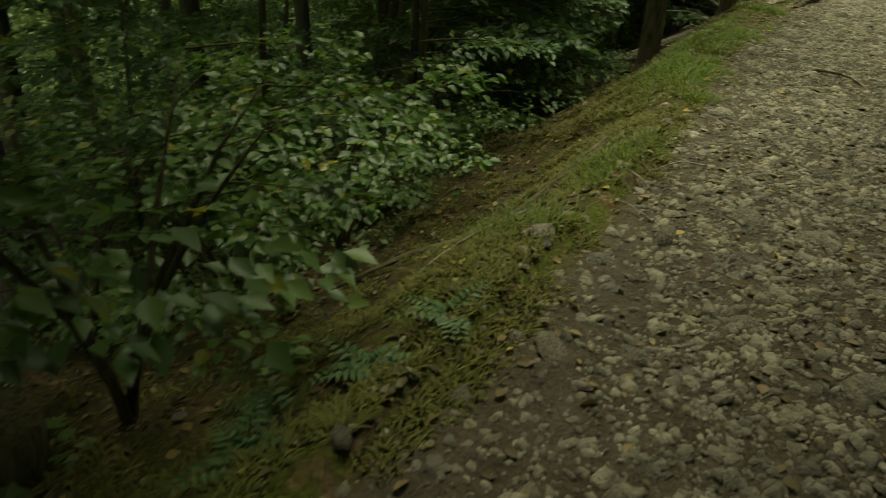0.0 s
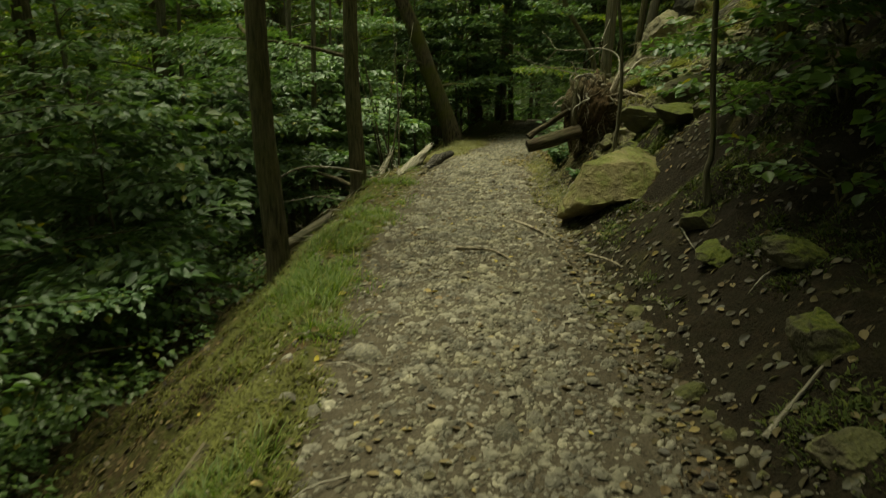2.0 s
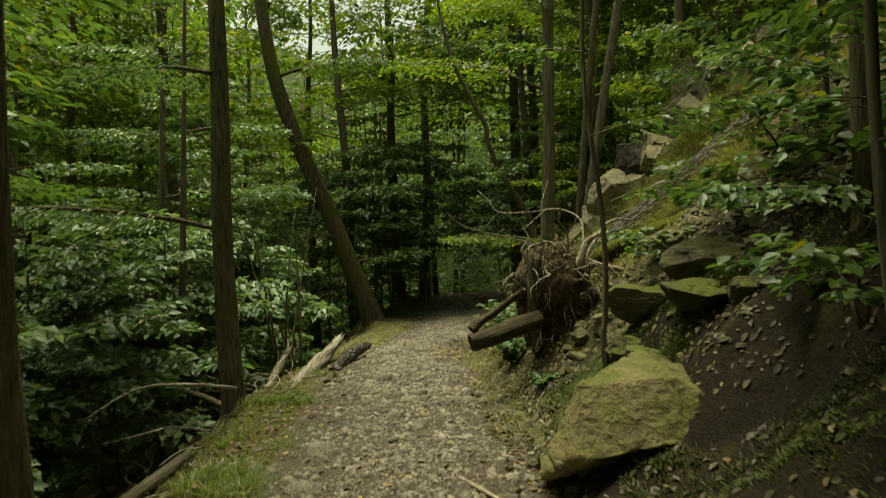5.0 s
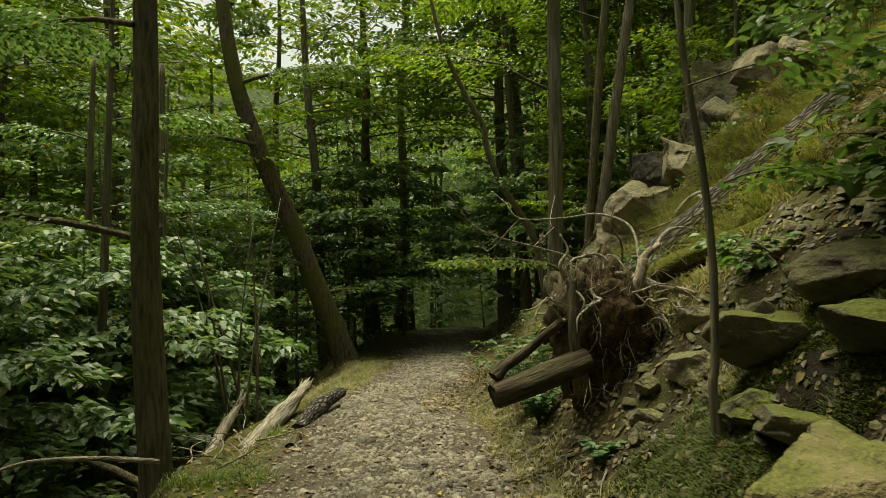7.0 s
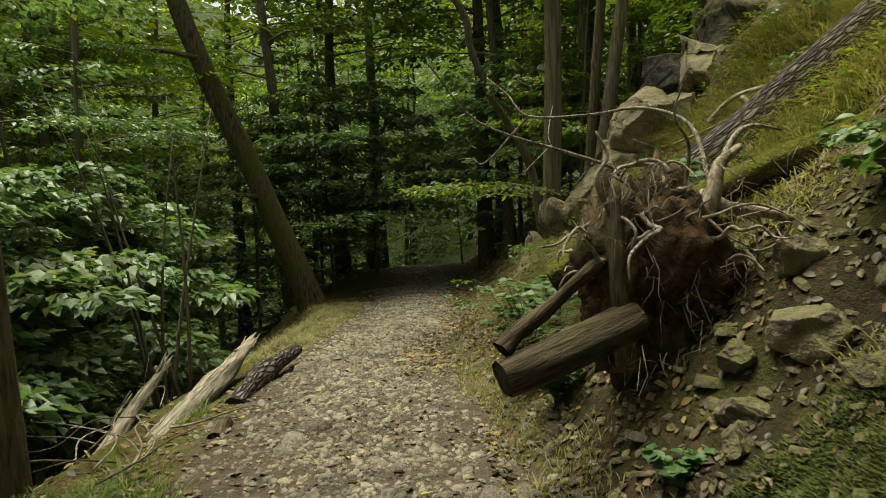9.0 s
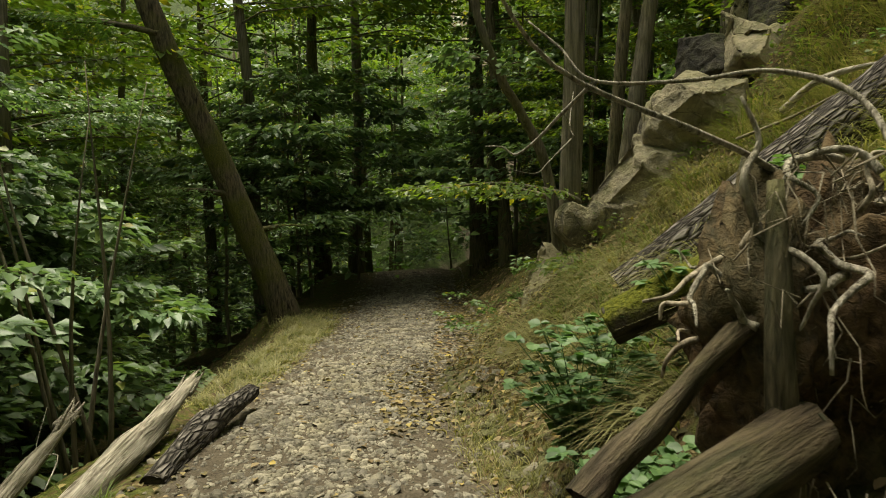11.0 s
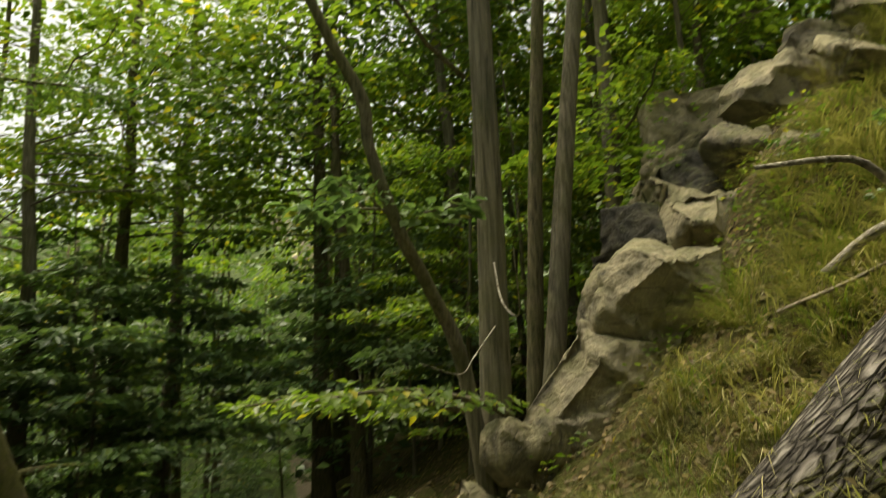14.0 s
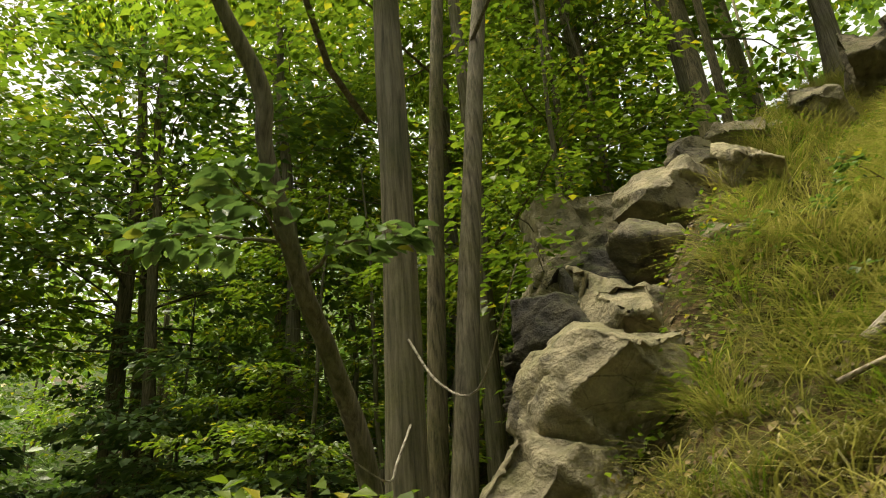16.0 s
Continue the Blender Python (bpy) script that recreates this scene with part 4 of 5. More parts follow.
# ---- fallen wood ----
def put_along(name, V, F, material, parent, axis, at, smooth=True):
    """A mesh whose own z runs along the wood, so that the grain follows it."""
    q = Vector(axis).to_track_quat("Z", "Y")
    M = np.array(q.to_matrix())
    ob = put(name, (np.asarray(V) - at) @ M, F, material, parent, smooth=smooth)
    ob.location, ob.rotation_mode, ob.rotation_quaternion = at, "QUATERNION", q
    return ob


def log(name, points, radii, bark, label, sides=18, rough=.1, splinter=False):
    root = thing(name, points[0], label, "log")
    P, R = smooth_line(shifted(points, root), radii, 9)
    V, F = tube(P, R, sides, rough, len(label), cap=False)
    if splinter:
        T = unit(P[-1] - P[-2])
        V[-sides:] += T * rng.uniform(-.1, .14, sides)[:, None]
        V[-2 * sides:-sides] += T * rng.uniform(-.04, .05, sides)[:, None]
    put_along("bark", V, F, bark, root, P[-1] - P[0], P[0])
    if splinter:
        for i in range(9):
            b = P[-1] + rng.normal(0, R[-1] * .8, 3) - unit(P[-1] - P[-2]) * rng.uniform(.05, .5)
            put("splinter", *tube([b, b + unit(P[-1] - P[-2] + rng.normal(0, .012, 3)) * rng.uniform(.12, .4)], [rng.uniform(.012, .03), .003], 5), DEADWOOD, root)
    for k, q in ((0, 1), (-1, -2)):
        T = unit(P[k] - P[q])
        back = .12 if splinter and k else .02
        V, F = tube([P[k] - T * back, P[k] - T * (back - .014)], [R[k] * .95] * 2, sides, 0)
        put("cut_end", V, F, DEADWOOD if splinter else CUT, root)
    return root


log("fallen_trunk", [(2.15, 14.95, .5), (3.4, 14.5, 1.62), (5.2, 13.8, 3.25), (7.4, 12.9, 5.3)], [.23, .22, .2, .16], BARK_RIDGED, "fallen trunk with deeply ridged grey bark on the slope", 28, .1)
log("mossy_log", [(1.34, 13.4, .63), (2.0, 13.08, 1.02), (2.7, 12.8, 1.36), (3.4, 12.6, 1.66), (5, 12.0, 2.75), (6.6, 11.3, 4.0)], [.1, .105, .11, .115, .12, .11], MOSS_LOG, "moss-covered fallen trunk with a sawn end", 24, .12)
log("cut_log", [(.6, 11.75, .38), (.95, 11.82, .47), (1.35, 11.97, .58)], [.09, .095, .1], BARK_DARK, "short sawn log propped against a root plate", 22, .16)
log("thin_log", [(.62, 11.8, .5), (.7, 11.84, .57), (.85, 11.9, .65), (1.05, 12.0, .78), (1.3, 12.08, .92)], [.05, .038, .04, .036, .04], BARK_DARK, "thin broken log above a sawn log", 12, .3)
log("broken_log", [(-1.8, 12.9, -.5), (-1.85, 13.6, -.43), (-1.88, 14.6, -.31), (-1.87, 15.4, -.2)], [.075, .06, .055, .025], DEADWOOD, "splintered grey broken log at the path edge", 14, .22, True)
log("broken_log", [(-1.5, 13.1, -.4), (-1.45, 13.9, -.36), (-1.3, 15.0, -.27), (-1.12, 15.85, -.1)], [.07, .1, .1, .035], DEADWOOD, "long weathered trunk piece with torn fibres", 16, .25, True)
log("bark_log", [(-1.1, 14.4, -.4), (-.95, 15.2, -.3), (-.72, 16.1, -.3)], [.09, .1, .06], BARK_RIDGED, "rotting bark log half sunk in the verge", 16, .2)
log("log_stub", [(-1.05, 13.35, -.32), (-1.02, 13.55, -.26)], [.06, .06], BARK, "short sawn stub beside broken logs", 12, .05)
log("fallen_trunk", [(-2.2, 13.2, -.7), (-2.7, 11.9, -.95), (-3.4, 10.4, -1.25), (-4.6, 8.6, -1.75)], [.07, .075, .07, .05], BARK_GREY, "long thin fallen trunk below the shoulder", 10, .1)


def stick(name, points, r, material, label, steps=5, group=""):
    P, R = smooth_line(points, np.linspace(r, r * .35, len(points)), steps)
    o = np.array(points[0])
    ob = put_along(name, *tube(P, R, 6, .15, len(points)), material, None, P[-1] - P[0], o)
    return tagged(ob, label, "branch", group)


stick("dead_branch", [(-1.9, 12.3, -.1), (-2.3, 12.1, 0), (-2.8, 11.9, .02), (-3.3, 11.7, -.25)], .022, DEADWOOD, "pale bare dead branch lying over brushwood")
stick("dead_branch", [(3.69, 15.46, 1.92), (3.73, 15.25, 2.06), (3.77, 15.05, 2.13), (3.95, 14.85, 2.18), (4.2, 14.7, 2.2)], .04, DEADWOOD, "thick bent dead branch on the grassy slope")
stick("dead_branch", [(3.79, 15.02, 2.1), (3.82, 14.9, 2.0), (3.9, 14.8, 1.95)], .035, DEADWOOD, "stub of a bent dead branch")
stick("dead_branch", [(3.3, 15.5, 1.7), (3.6, 15.2, 1.85), (3.9, 14.9, 2.05), (4.3, 14.6, 2.3)], .014, ROOT, "thin arched dead branch over the grass")
stick("root", [(.3, 9.5, -.19), (.45, 9.1, -.15), (.6, 8.7, -.13), (.82, 8.2, -.16)], .022, ROOT, "surface root crossing the path")
stick("root", [(-.35, 7.95, -.1), (-.1, 7.75, -.05), (.1, 7.7, -.06), (.3, 7.5, -.12)], .022, ROOT, "worn root in the path")
stick("root", [(.9, 7.6, -.05), (1.0, 7.2, .02), (1.1, 7.0, 0), (1.05, 6.8, -.05)], .014, ROOT, "thin crooked root on the bank foot")
stick("dead_branch", [(x, y, gz1(x, y) + .025) for x, y in ((-1.2, 2.95), (-1.3, 2.6), (-1.36, 2.25), (-1.55, 1.95), (-1.8, 1.8))], .009, DEADWOOD, "grey stick lying on the shoulder")
stick("dead_branch", [(-1.7, 3.4, gz1(-1.7, 3.4) + .03), (-1.95, 3.0, gz1(-1.95, 3) + .04), (-2.2, 2.5, gz1(-2.2, 2.5) + .02)], .03, BARK, "dark rotting branch on the slope")
stick("dead_branch", [(-1.3, 4.6, gz1(-1.3, 4.6) + .03), (-1.7, 4.0, gz1(-1.7, 4) + .04), (-2.1, 3.6, gz1(-2.1, 3.6) + .02)], .045, BARK, "mossy dark branch at the shoulder")
stick("dead_branch", [(1.18, 4.37, .07), (1.34, 4.5, .17), (1.5, 4.62, .29)], .017, DEADWOOD, "pale broken stick on the bank")
for i in range(62):
    x, y = (rng.uniform(-3.1, -1.9), rng.uniform(9.6, 13.6)) if i < 44 else (rng.uniform(-2.1, -1.35), rng.uniform(12.5, 14.8))
    a, L = rng.uniform(0, 6.28), rng.uniform(.3, 1.1)
    z = gz1(x, y) + .03
    pts = [(x, y, z), (x + .35 * L * math.cos(a), y + .35 * L * math.sin(a), z + rng.uniform(.02, .1)), (x + .7 * L * math.cos(a + .3), y + .7 * L * math.sin(a + .3), z + rng.uniform(.0, .18)), (x + L * math.cos(a + .2), y + L * math.sin(a + .2), z + rng.uniform(-.05, .28))]
    stick("dead_branch", pts, rng.uniform(.004, .014), DEADWOOD if i % 3 else BARK, "bare dead branch in a heap of brushwood", 4, "brushwood heap")
for i in range(40):
    y = rng.uniform(2, 22)
    x = float(path_right(y)) + rng.uniform(-.3, 2.5) if i % 2 else float(bank_left(y)) + rng.uniform(-1.2, .5)
    a, L = rng.uniform(0, 6.28), rng.uniform(.15, .6)
    pts = [(x + k * L * math.cos(a + .2 * k), y + k * L * math.sin(a + .2 * k), gz1(x + k * L * math.cos(a + .2 * k), y + k * L * math.sin(a + .2 * k)) + .012 + .03 * (k == .5)) for k in (0, .5, 1)]
    stick("twig", pts, rng.uniform(.004, .011), DEADWOOD if i % 3 else BARK, "fallen twig on leaf litter", 3, "fallen twigs")

stick("dead_branch", [(2.6, 17.5, 1.9), (2.2, 17.1, 1.62), (2.0, 16.9, 1.5), (1.6, 16.6, 1.55)], .008, DEADWOOD, "thin bare branch by the grey tree")
stick("dead_branch", [(2.62, 17.5, 2.4), (2.4, 17.0, 2.0), (2.3, 16.6, 1.85), (1.9, 15.9, 2.1)], .008, DEADWOOD, "thin crooked dead branch by the grey tree")
# uprooted stump
stump = thing("uprooted_stump", (1.62, 12.15, gz1(1.62, 12.15)), "upturned tree stump with tangled bare roots and soil", "stump")
so = np.array(stump.location)
V, F = rock((.36, .26, .62), 21, 6, 5, .16)
put("soil", V + np.array([1.62, 12.2, .68]) - so, F, EARTH, stump)
V, F = rock((.2, .2, .42), 36, 6, 4, .16)
put("soil", V + np.array([1.3, 12.15, .85]) - so, F, EARTH, stump)


def stump_root(points, r, mat=ROOT):
    P, R = smooth_line(np.array(points) - so, np.linspace(r, r * .3, len(points)), 5)
    put("root", *tube(P, R, 7, .2, len(points)), mat, stump, smooth=True)


stump_root([(1.45, 12.2, 1.3), (1.28, 12.15, 1.38), (1.0, 12.0, 1.45), (.55, 11.8, 1.58), (.3, 11.62, 1.82)], .013, DEADWOOD)
stump_root([(1.7, 12.1, .8), (1.82, 12.05, 1.15), (1.9, 12.1, 1.35), (2.05, 12.15, 1.45)], .06)
stump_root([(1.85, 12.2, 1.2), (2.3, 12.3, 1.02), (2.6, 12.45, .95), (2.85, 12.7, 1.1), (2.95, 12.85, 1.45)], .035, DEADWOOD)
stump_root([(1.8, 12.1, 1.15), (2.15, 12.05, 1.08), (2.38, 12.15, 1.02), (2.5, 12.2, 1.0)], .035)
stump_root([(1.3, 12.1, 1.1), (1.2, 12.05, 1.3), (1.28, 12.1, 1.42), (1.22, 12.1, 1.55)], .018, DEADWOOD)
stump_root([(1.7, 12.1, 1.2), (1.68, 12.0, 1.45), (1.58, 11.95, 1.6), (1.6, 11.9, 1.75)], .012)
stump_root([(1.9, 12.3, 1.1), (2.2, 12.5, 1.5), (2.4, 12.6, 1.6), (2.65, 12.7, 1.58)], .024, DEADWOOD)
stump_root([(1.35, 12.05, .3), (1.3, 12.0, .6), (1.28, 12.0, .95), (1.3, 12.05, 1.3)], .075, BARK)
stump_root([(1.9, 12.2, 1.25), (1.95, 12.5, 1.6), (1.75, 12.72, 1.74), (1.45, 12.82, 1.72), (1.08, 12.9, 1.73), (.97, 13.0, 1.88), (.85, 13.05, 2.0)], .014, DEADWOOD)
stump_root([(1.08, 12.9, 1.73), (.98, 13.0, 1.62), (.9, 13.1, 1.52), (.818, 13.16, 1.456), (.76, 13.18, 1.49), (.7, 13.25, 1.5)], .009, DEADWOOD)
for i in range(40):
    a = rng.uniform(-.6, 3.6)
    base = np.array([1.6 + .42 * math.cos(a) * rng.uniform(.3, 1), 12.0 + rng.uniform(-.08, .2), .85 + .55 * math.sin(a) * rng.uniform(.3, 1)])
    d = unit(np.array([math.cos(a) * rng.uniform(.3, 1.3), rng.uniform(-1.0, .2), math.sin(a) * .8 + rng.uniform(-.7, .3)]))
    L = rng.uniform(.2, .62)
    pts = [base]
    for k in range(6):
        d = unit(d + rng.normal(0, .6, 3) + np.array([0, 0, -.12]))
        pts.append(pts[-1] + d * L / 6)
    stump_root(pts, rng.uniform(.006, .017), DEADWOOD if i % 2 == 0 else ROOT)
hair = []
for i in range(100):
    q = np.array([rng.uniform(1.2, 2.1), rng.uniform(11.85, 12.1), rng.uniform(.3, 1.4)])
    steps = np.cumsum(np.concatenate([[np.zeros(3)], rng.normal(0, .05, (4, 3)) + np.array([0, -.01, -.04])]), 0)
    hair.append(tube(q + steps - so, np.linspace(.004, .0015, 5), 4, cap=False))
tagged(put("root_fringe", *join(hair), ROOT, stump), "fine hanging rootlets", kind="stuff")

# ---- grass, herbs and leaf litter ----
def blades(x, y, L, az, bend, width):
    """Arched grass blades, each a strip of three steps."""
    n = len(x)
    z = ground_z(x, y) - .01
    s = np.array([0, .35, .7, 1.0])
    d = np.stack([np.cos(az), np.sin(az), 0 * az], 1)
    side = np.stack([-d[:, 1], d[:, 0], 0 * az], 1)
    out = L[:, None] * (bend[:, None] * s ** 1.7)
    rise = L[:, None] * (s * (1 - .45 * bend[:, None] * s ** 1.5))
    P = np.stack([x, y, z], 1)[:, None] + out[..., None] * d[:, None] + rise[..., None] * np.array([0, 0, 1.0])
    w = width[:, None] * np.array([1, .9, .6])
    A, B = P[:, :3] + w[..., None] * side[:, None], P[:, :3] - w[..., None] * side[:, None]
    V = np.concatenate([A, B, P[:, 3:]], 1).reshape(-1, 3)
    T = np.array([(0, 3, 4), (0, 4, 1), (1, 4, 5), (1, 5, 2), (2, 5, 6)])
    return V, (np.arange(n)[:, None, None] * 7 + T[None]).reshape(-1, 3)


def tufts(tx, ty, per, spread, length, bend, width, name, material, label, fall=0.0):
    n = len(tx) * per
    x = np.repeat(tx, per) + rng.normal(0, spread, n)
    y = np.repeat(ty, per) + rng.normal(0, spread, n)
    az = np.arctan2(y - np.repeat(ty, per), x - np.repeat(tx, per)) + rng.normal(0, .6, n)
    if fall:
        az = np.arctan2(np.sin(az) * (1 - fall), np.cos(az) * (1 - fall) - fall)
    big = np.repeat(rng.uniform(.5, 1.3, len(tx)), per)
    ob = put(name, *blades(x, y, length * big * rng.uniform(.5, 1.2, n), az, bend * rng.uniform(.5, 1.2, n), width * rng.uniform(.6, 1.2, n)), material)
    return tagged(ob, label, "grass", kind="stuff")


k = 900
ty = rng.uniform(5.6, 14.2, k)
tx = (path_left(ty) + bank_left(ty)) / 2 - .12 + rng.normal(0, .2, k)
keep = vnoise(tx * 2.2, ty * 2.2, 64) > -.25 + .55 * (ty > 11.6)
tx, ty = tx[keep], ty[keep]
tufts(tx, ty, 20, .055, .12, .95, .0035, "verge_grass", GRASS, "fresh green grass strip along the path edge")
k = 330
ty = rng.uniform(.5, 7, k)
tx = path_left(ty) - .08 - np.abs(rng.normal(0, .22, k))
keep = vnoise(tx * 1.5, ty * 1.5, 61) > 1.05 - .17 * ty
tx, ty = tx[keep], ty[keep]
tufts(tx, ty, 15, .05, .14, .9, .0035, "shoulder_grass", GRASS, "patchy moss and grass on the shoulder")
k = 420
ty = rng.uniform(16.3, 24.5, k)
tx = bank_left(ty) + rng.uniform(-.35, .85, k) * np.clip((path_left(ty) - bank_left(ty)), .3, 1.2)
tufts(tx, ty, 20, .06, .16, 1.3, .004, "mound_grass", GRASS_DRY, "yellow-green grass on the mound by the leaning tree")
k = 2500
ty = rng.uniform(12.9, 17.7, k)
tx = path_right(ty) + .55 + rng.uniform(0, 1, k) ** 1.1 * 10.5
bare = (np.abs(tx - 4) < 2.3) & (ty > 16.35 + .1 * np.clip(tx - 3, 0, 9) + .25 * vnoise(tx * 3, ty * 3, 65))
keep = (vnoise(tx * 1.3, ty * 1.3, 62) > -.5) & ~bare
tx, ty = tx[keep], ty[keep]
tufts(tx, ty, 21, .05, .31, 1.85, .0036, "slope_grass", GRASS_DRY, "long drooping yellow-green grass on the steep slope", .55)
tufts(tx[::4] + .12, ty[::4] + .1, 20, .05, .3, 1.6, .004, "slope_green_grass", GRASS, "green grass tufts among yellowing grass", .5)
k = 1500
ty = rng.uniform(10.6, 13.3, k)
tx = 1.9 + rng.uniform(0, 1, k) * 4.2
keep = vnoise(tx * 1.8, ty * 1.8, 72) > -.05
tufts(tx[keep], ty[keep], 14, .06, .13, 1.3, .005, "bank_grass", GRASS_DRY, "short olive grass and moss on the bank behind the roots")
k = 230
ty = rng.uniform(10.2, 15.5, k)
tx = path_right(ty) + rng.normal(.12, .12, k)
tufts(tx, ty, 14, .05, .1, .9, .0035, "edge_grass", GRASS_DRY, "short yellowish grass at the foot of the bank")

k = 3000
ty = rng.uniform(9.7, 11.0, k)
tx = np.where(rng.uniform(0, 1, k) < .6, rng.normal(1.55, .22, k), rng.normal(2.15, .25, k))
keep = vnoise(tx * 3.5, ty * 3.5, 66) > -.35
tufts(tx[keep], ty[keep], 20, .04, .042, 1.1, .006, "moss_carpet", MOSS, "deep green moss carpet at the foot of the sapling")
k = 7000
ty = rng.uniform(.4, 9.5, k)
tx = path_left(ty) + .05 - np.abs(rng.normal(0, .8, k))
keep = vnoise(tx * 2.6, ty * 2.6, 67) + .5 * vnoise(tx * 7, ty * 7, 71) > -.15
tufts(tx[keep], ty[keep], 16, .035, .055, 1.0, .006, "shoulder_moss", MOSS_DRY, "olive moss cushions along the shoulder edge")

k = 5500
ty = rng.uniform(2.5, 10, k)
tx = path_right(ty) + rng.uniform(.25, 2.6, k)
keep = vnoise(tx * 2.1, ty * 2.1, 68) + .5 * vnoise(tx * 6, ty * 6, 69) > .05
tufts(tx[keep], ty[keep], 16, .035, .045, 1.1, .007, "bank_moss", MOSS, "dark olive moss patches on the right bank")

# leafy herbs on the open slope
k = 2600
hx, hy = rng.uniform(2.5, 9.5, k), rng.uniform(13.2, 17.0, k)
keep = vnoise(hx * 1.3, hy * 1.3, 63) > .1
hx, hy = hx[keep], hy[keep]
C = np.repeat(np.stack([hx, hy, ground_z(hx, hy) + rng.uniform(.05, .25, len(hx))], 1), 4, 0) + rng.normal(0, .05, (len(hx) * 4, 3))
D = unit(rng.normal(0, 1, C.shape) * (1, 1, .25))
tagged(put("slope_herbs", *leaves(C, D, np.array([0, 0, 1.0]) + rng.normal(0, .35, C.shape), rng.uniform(.03, .07, len(C)), .7), LEAF_LIME), "small leafy herbs scattered through the slope grass", "herbs", kind="stuff")


def herb(at, stems, height, spread, size, label, name="herb", material=PLANT):
    root = thing(name, at, label, "plant")
    C, D, N, S = [], [], [], []
    for i in range(stems):
        az, h = rng.uniform(0, 6.28), height * rng.uniform(.6, 1.1)
        s = np.linspace(0, 1, 6)[:, None]
        tip = np.array([spread * math.cos(az) * rng.uniform(.3, 1), spread * math.sin(az) * rng.uniform(.3, 1), h])
        P = s * tip * (1, 1, 0) * s + s * tip * (0, 0, 1) - np.array([0, 0, .03])
        put("stem", *tube(P, np.linspace(.005, .002, 6), 5), PLANT, root)
        for q in (2, 3, 4, 5, 5):
            for e in range(3):
                a = rng.uniform(0, 6.28)
                C.append(P[q])
                D.append((math.cos(a), math.sin(a), rng.uniform(-.3, .3)))
                N.append((rng.normal(0, .3), rng.normal(-.15, .3), 1))
                S.append(size * rng.uniform(.6, 1.2))
    put("foliage", *leaves(C, D, N, S, .85, .08, True), material, root)
    return root


herb((1.2, 13.5, gz1(1.2, 13.5)), 44, .72, .38, .068, "broad-leaved green herb beside a sawn mossy log")
herb((1.5, 13.75, gz1(1.5, 13.75)), 26, .55, .35, .066, "broad-leaved green herb on the bank")
herb((1.15, 12.75, gz1(1.15, 12.75)), 24, .4, .35, .062, "low green herb under the logs")
herb((1.75, 13.3, gz1(1.75, 13.3)), 26, .6, .4, .066, "leafy green herb between fallen logs")
herb((2.6, 13.6, gz1(2.6, 13.6)), 14, .45, .4, .085, "leafy green herb between fallen trunks")
herb((1.25, 11.3, gz1(1.25, 11.3)), 6, .14, .16, .07, "low green herb among stones")
herb((2.6, 11.7, gz1(2.6, 11.7)), 8, .3, .3, .08, "green herb near the roots")
for x, y in ((-1.03, 1.3), (-.95, 1.68), (-1.3, 1.1), (-1.1, .75)):
    root = thing("fern", (x, y, gz1(x, y)), "low green fern and grass tuft at the path shoulder", "fern", "shoulder ferns")
    for i in range(7):
        a, L = rng.uniform(0, 6.28), rng.uniform(.14, .3)
        s = np.linspace(.1, 1, 9)
        P = np.stack([L * s * math.cos(a), L * s * math.sin(a), L * .7 * (s - .7 * s * s)], 1)
        side = np.array([-math.sin(a), math.cos(a), 0])
        C = np.concatenate([P, P])
        D = np.concatenate([np.tile(side, (9, 1)), np.tile(-side, (9, 1))]) + np.array([math.cos(a), math.sin(a), 0]) * .5
        put("frond", *leaves(C, D, np.tile([0, 0, 1.0], (18, 1)), np.tile(.075 * (1.15 - s), 2), .4), PLANT, root)

# fallen leaves
k = 4200
lx, ly = 1.1 + rng.uniform(0, 1, k) ** 1.4 * 7, rng.uniform(12.9, 17.2, k)
C = np.stack([lx, ly, ground_z(lx, ly) + rng.uniform(.05, .16, k)], 1)
D = unit(rng.normal(0, 1, (k, 3)))
tagged(put("slope_leaves", *leaves(C, D, np.array([-.5, 0, 1.0]) + rng.normal(0, .4, (k, 3)), rng.uniform(.025, .06, k), .7, .15), LITTER), "pale fallen leaves caught in the slope grass", "leaf litter", kind="stuff")
k = 6500
ly = rng.uniform(15, 28, k)
lx = path_right(ly) - .5 + rng.uniform(0, 1, k) ** 1.3 * 5.5
C = np.stack([lx, ly, ground_z(lx, ly) + rng.uniform(.004, .03, k)], 1)
a = rng.uniform(0, 6.283, k)
slope = (ground_z(lx + .05, ly) - ground_z(lx - .05, ly)) * 10
N = np.stack([-slope, 0 * slope, np.ones(k)], 1) + rng.normal(0, .3, (k, 3))
D = np.stack([np.cos(a), np.sin(a), slope * np.cos(a)], 1)
tagged(put("hollow_litter", *leaves(C, D, N, rng.uniform(.04, .085, k), .65, .12, True), LITTER), "rust and yellow fallen leaves covering the hollow", "leaf litter", kind="stuff")
k = 14000
ly = 25 - 26.5 * rng.uniform(0, 1, k) ** 1.35
lr = rng.uniform(0, 1, k)
lx = np.where(lr < .55, path_right(ly) - .15 + rng.uniform(0, 1, k) ** 1.3 * 6.5, np.where(lr < .9, path_left(ly) + .1 - rng.uniform(0, 1, k) ** 1.2 * 3.4, path_left(ly) + rng.uniform(0, 1, k) * (path_right(ly) - path_left(ly))))
keep = ~((lx > path_right(ly) + .1) & (ly < 9.3) & (rng.uniform(0, 1, k) < .8))
lx, ly = lx[keep], ly[keep]
k = len(lx)
C = np.stack([lx, ly, ground_z(lx, ly) + rng.uniform(.004, .02, k)], 1)
a = rng.uniform(0, 6.283, k)
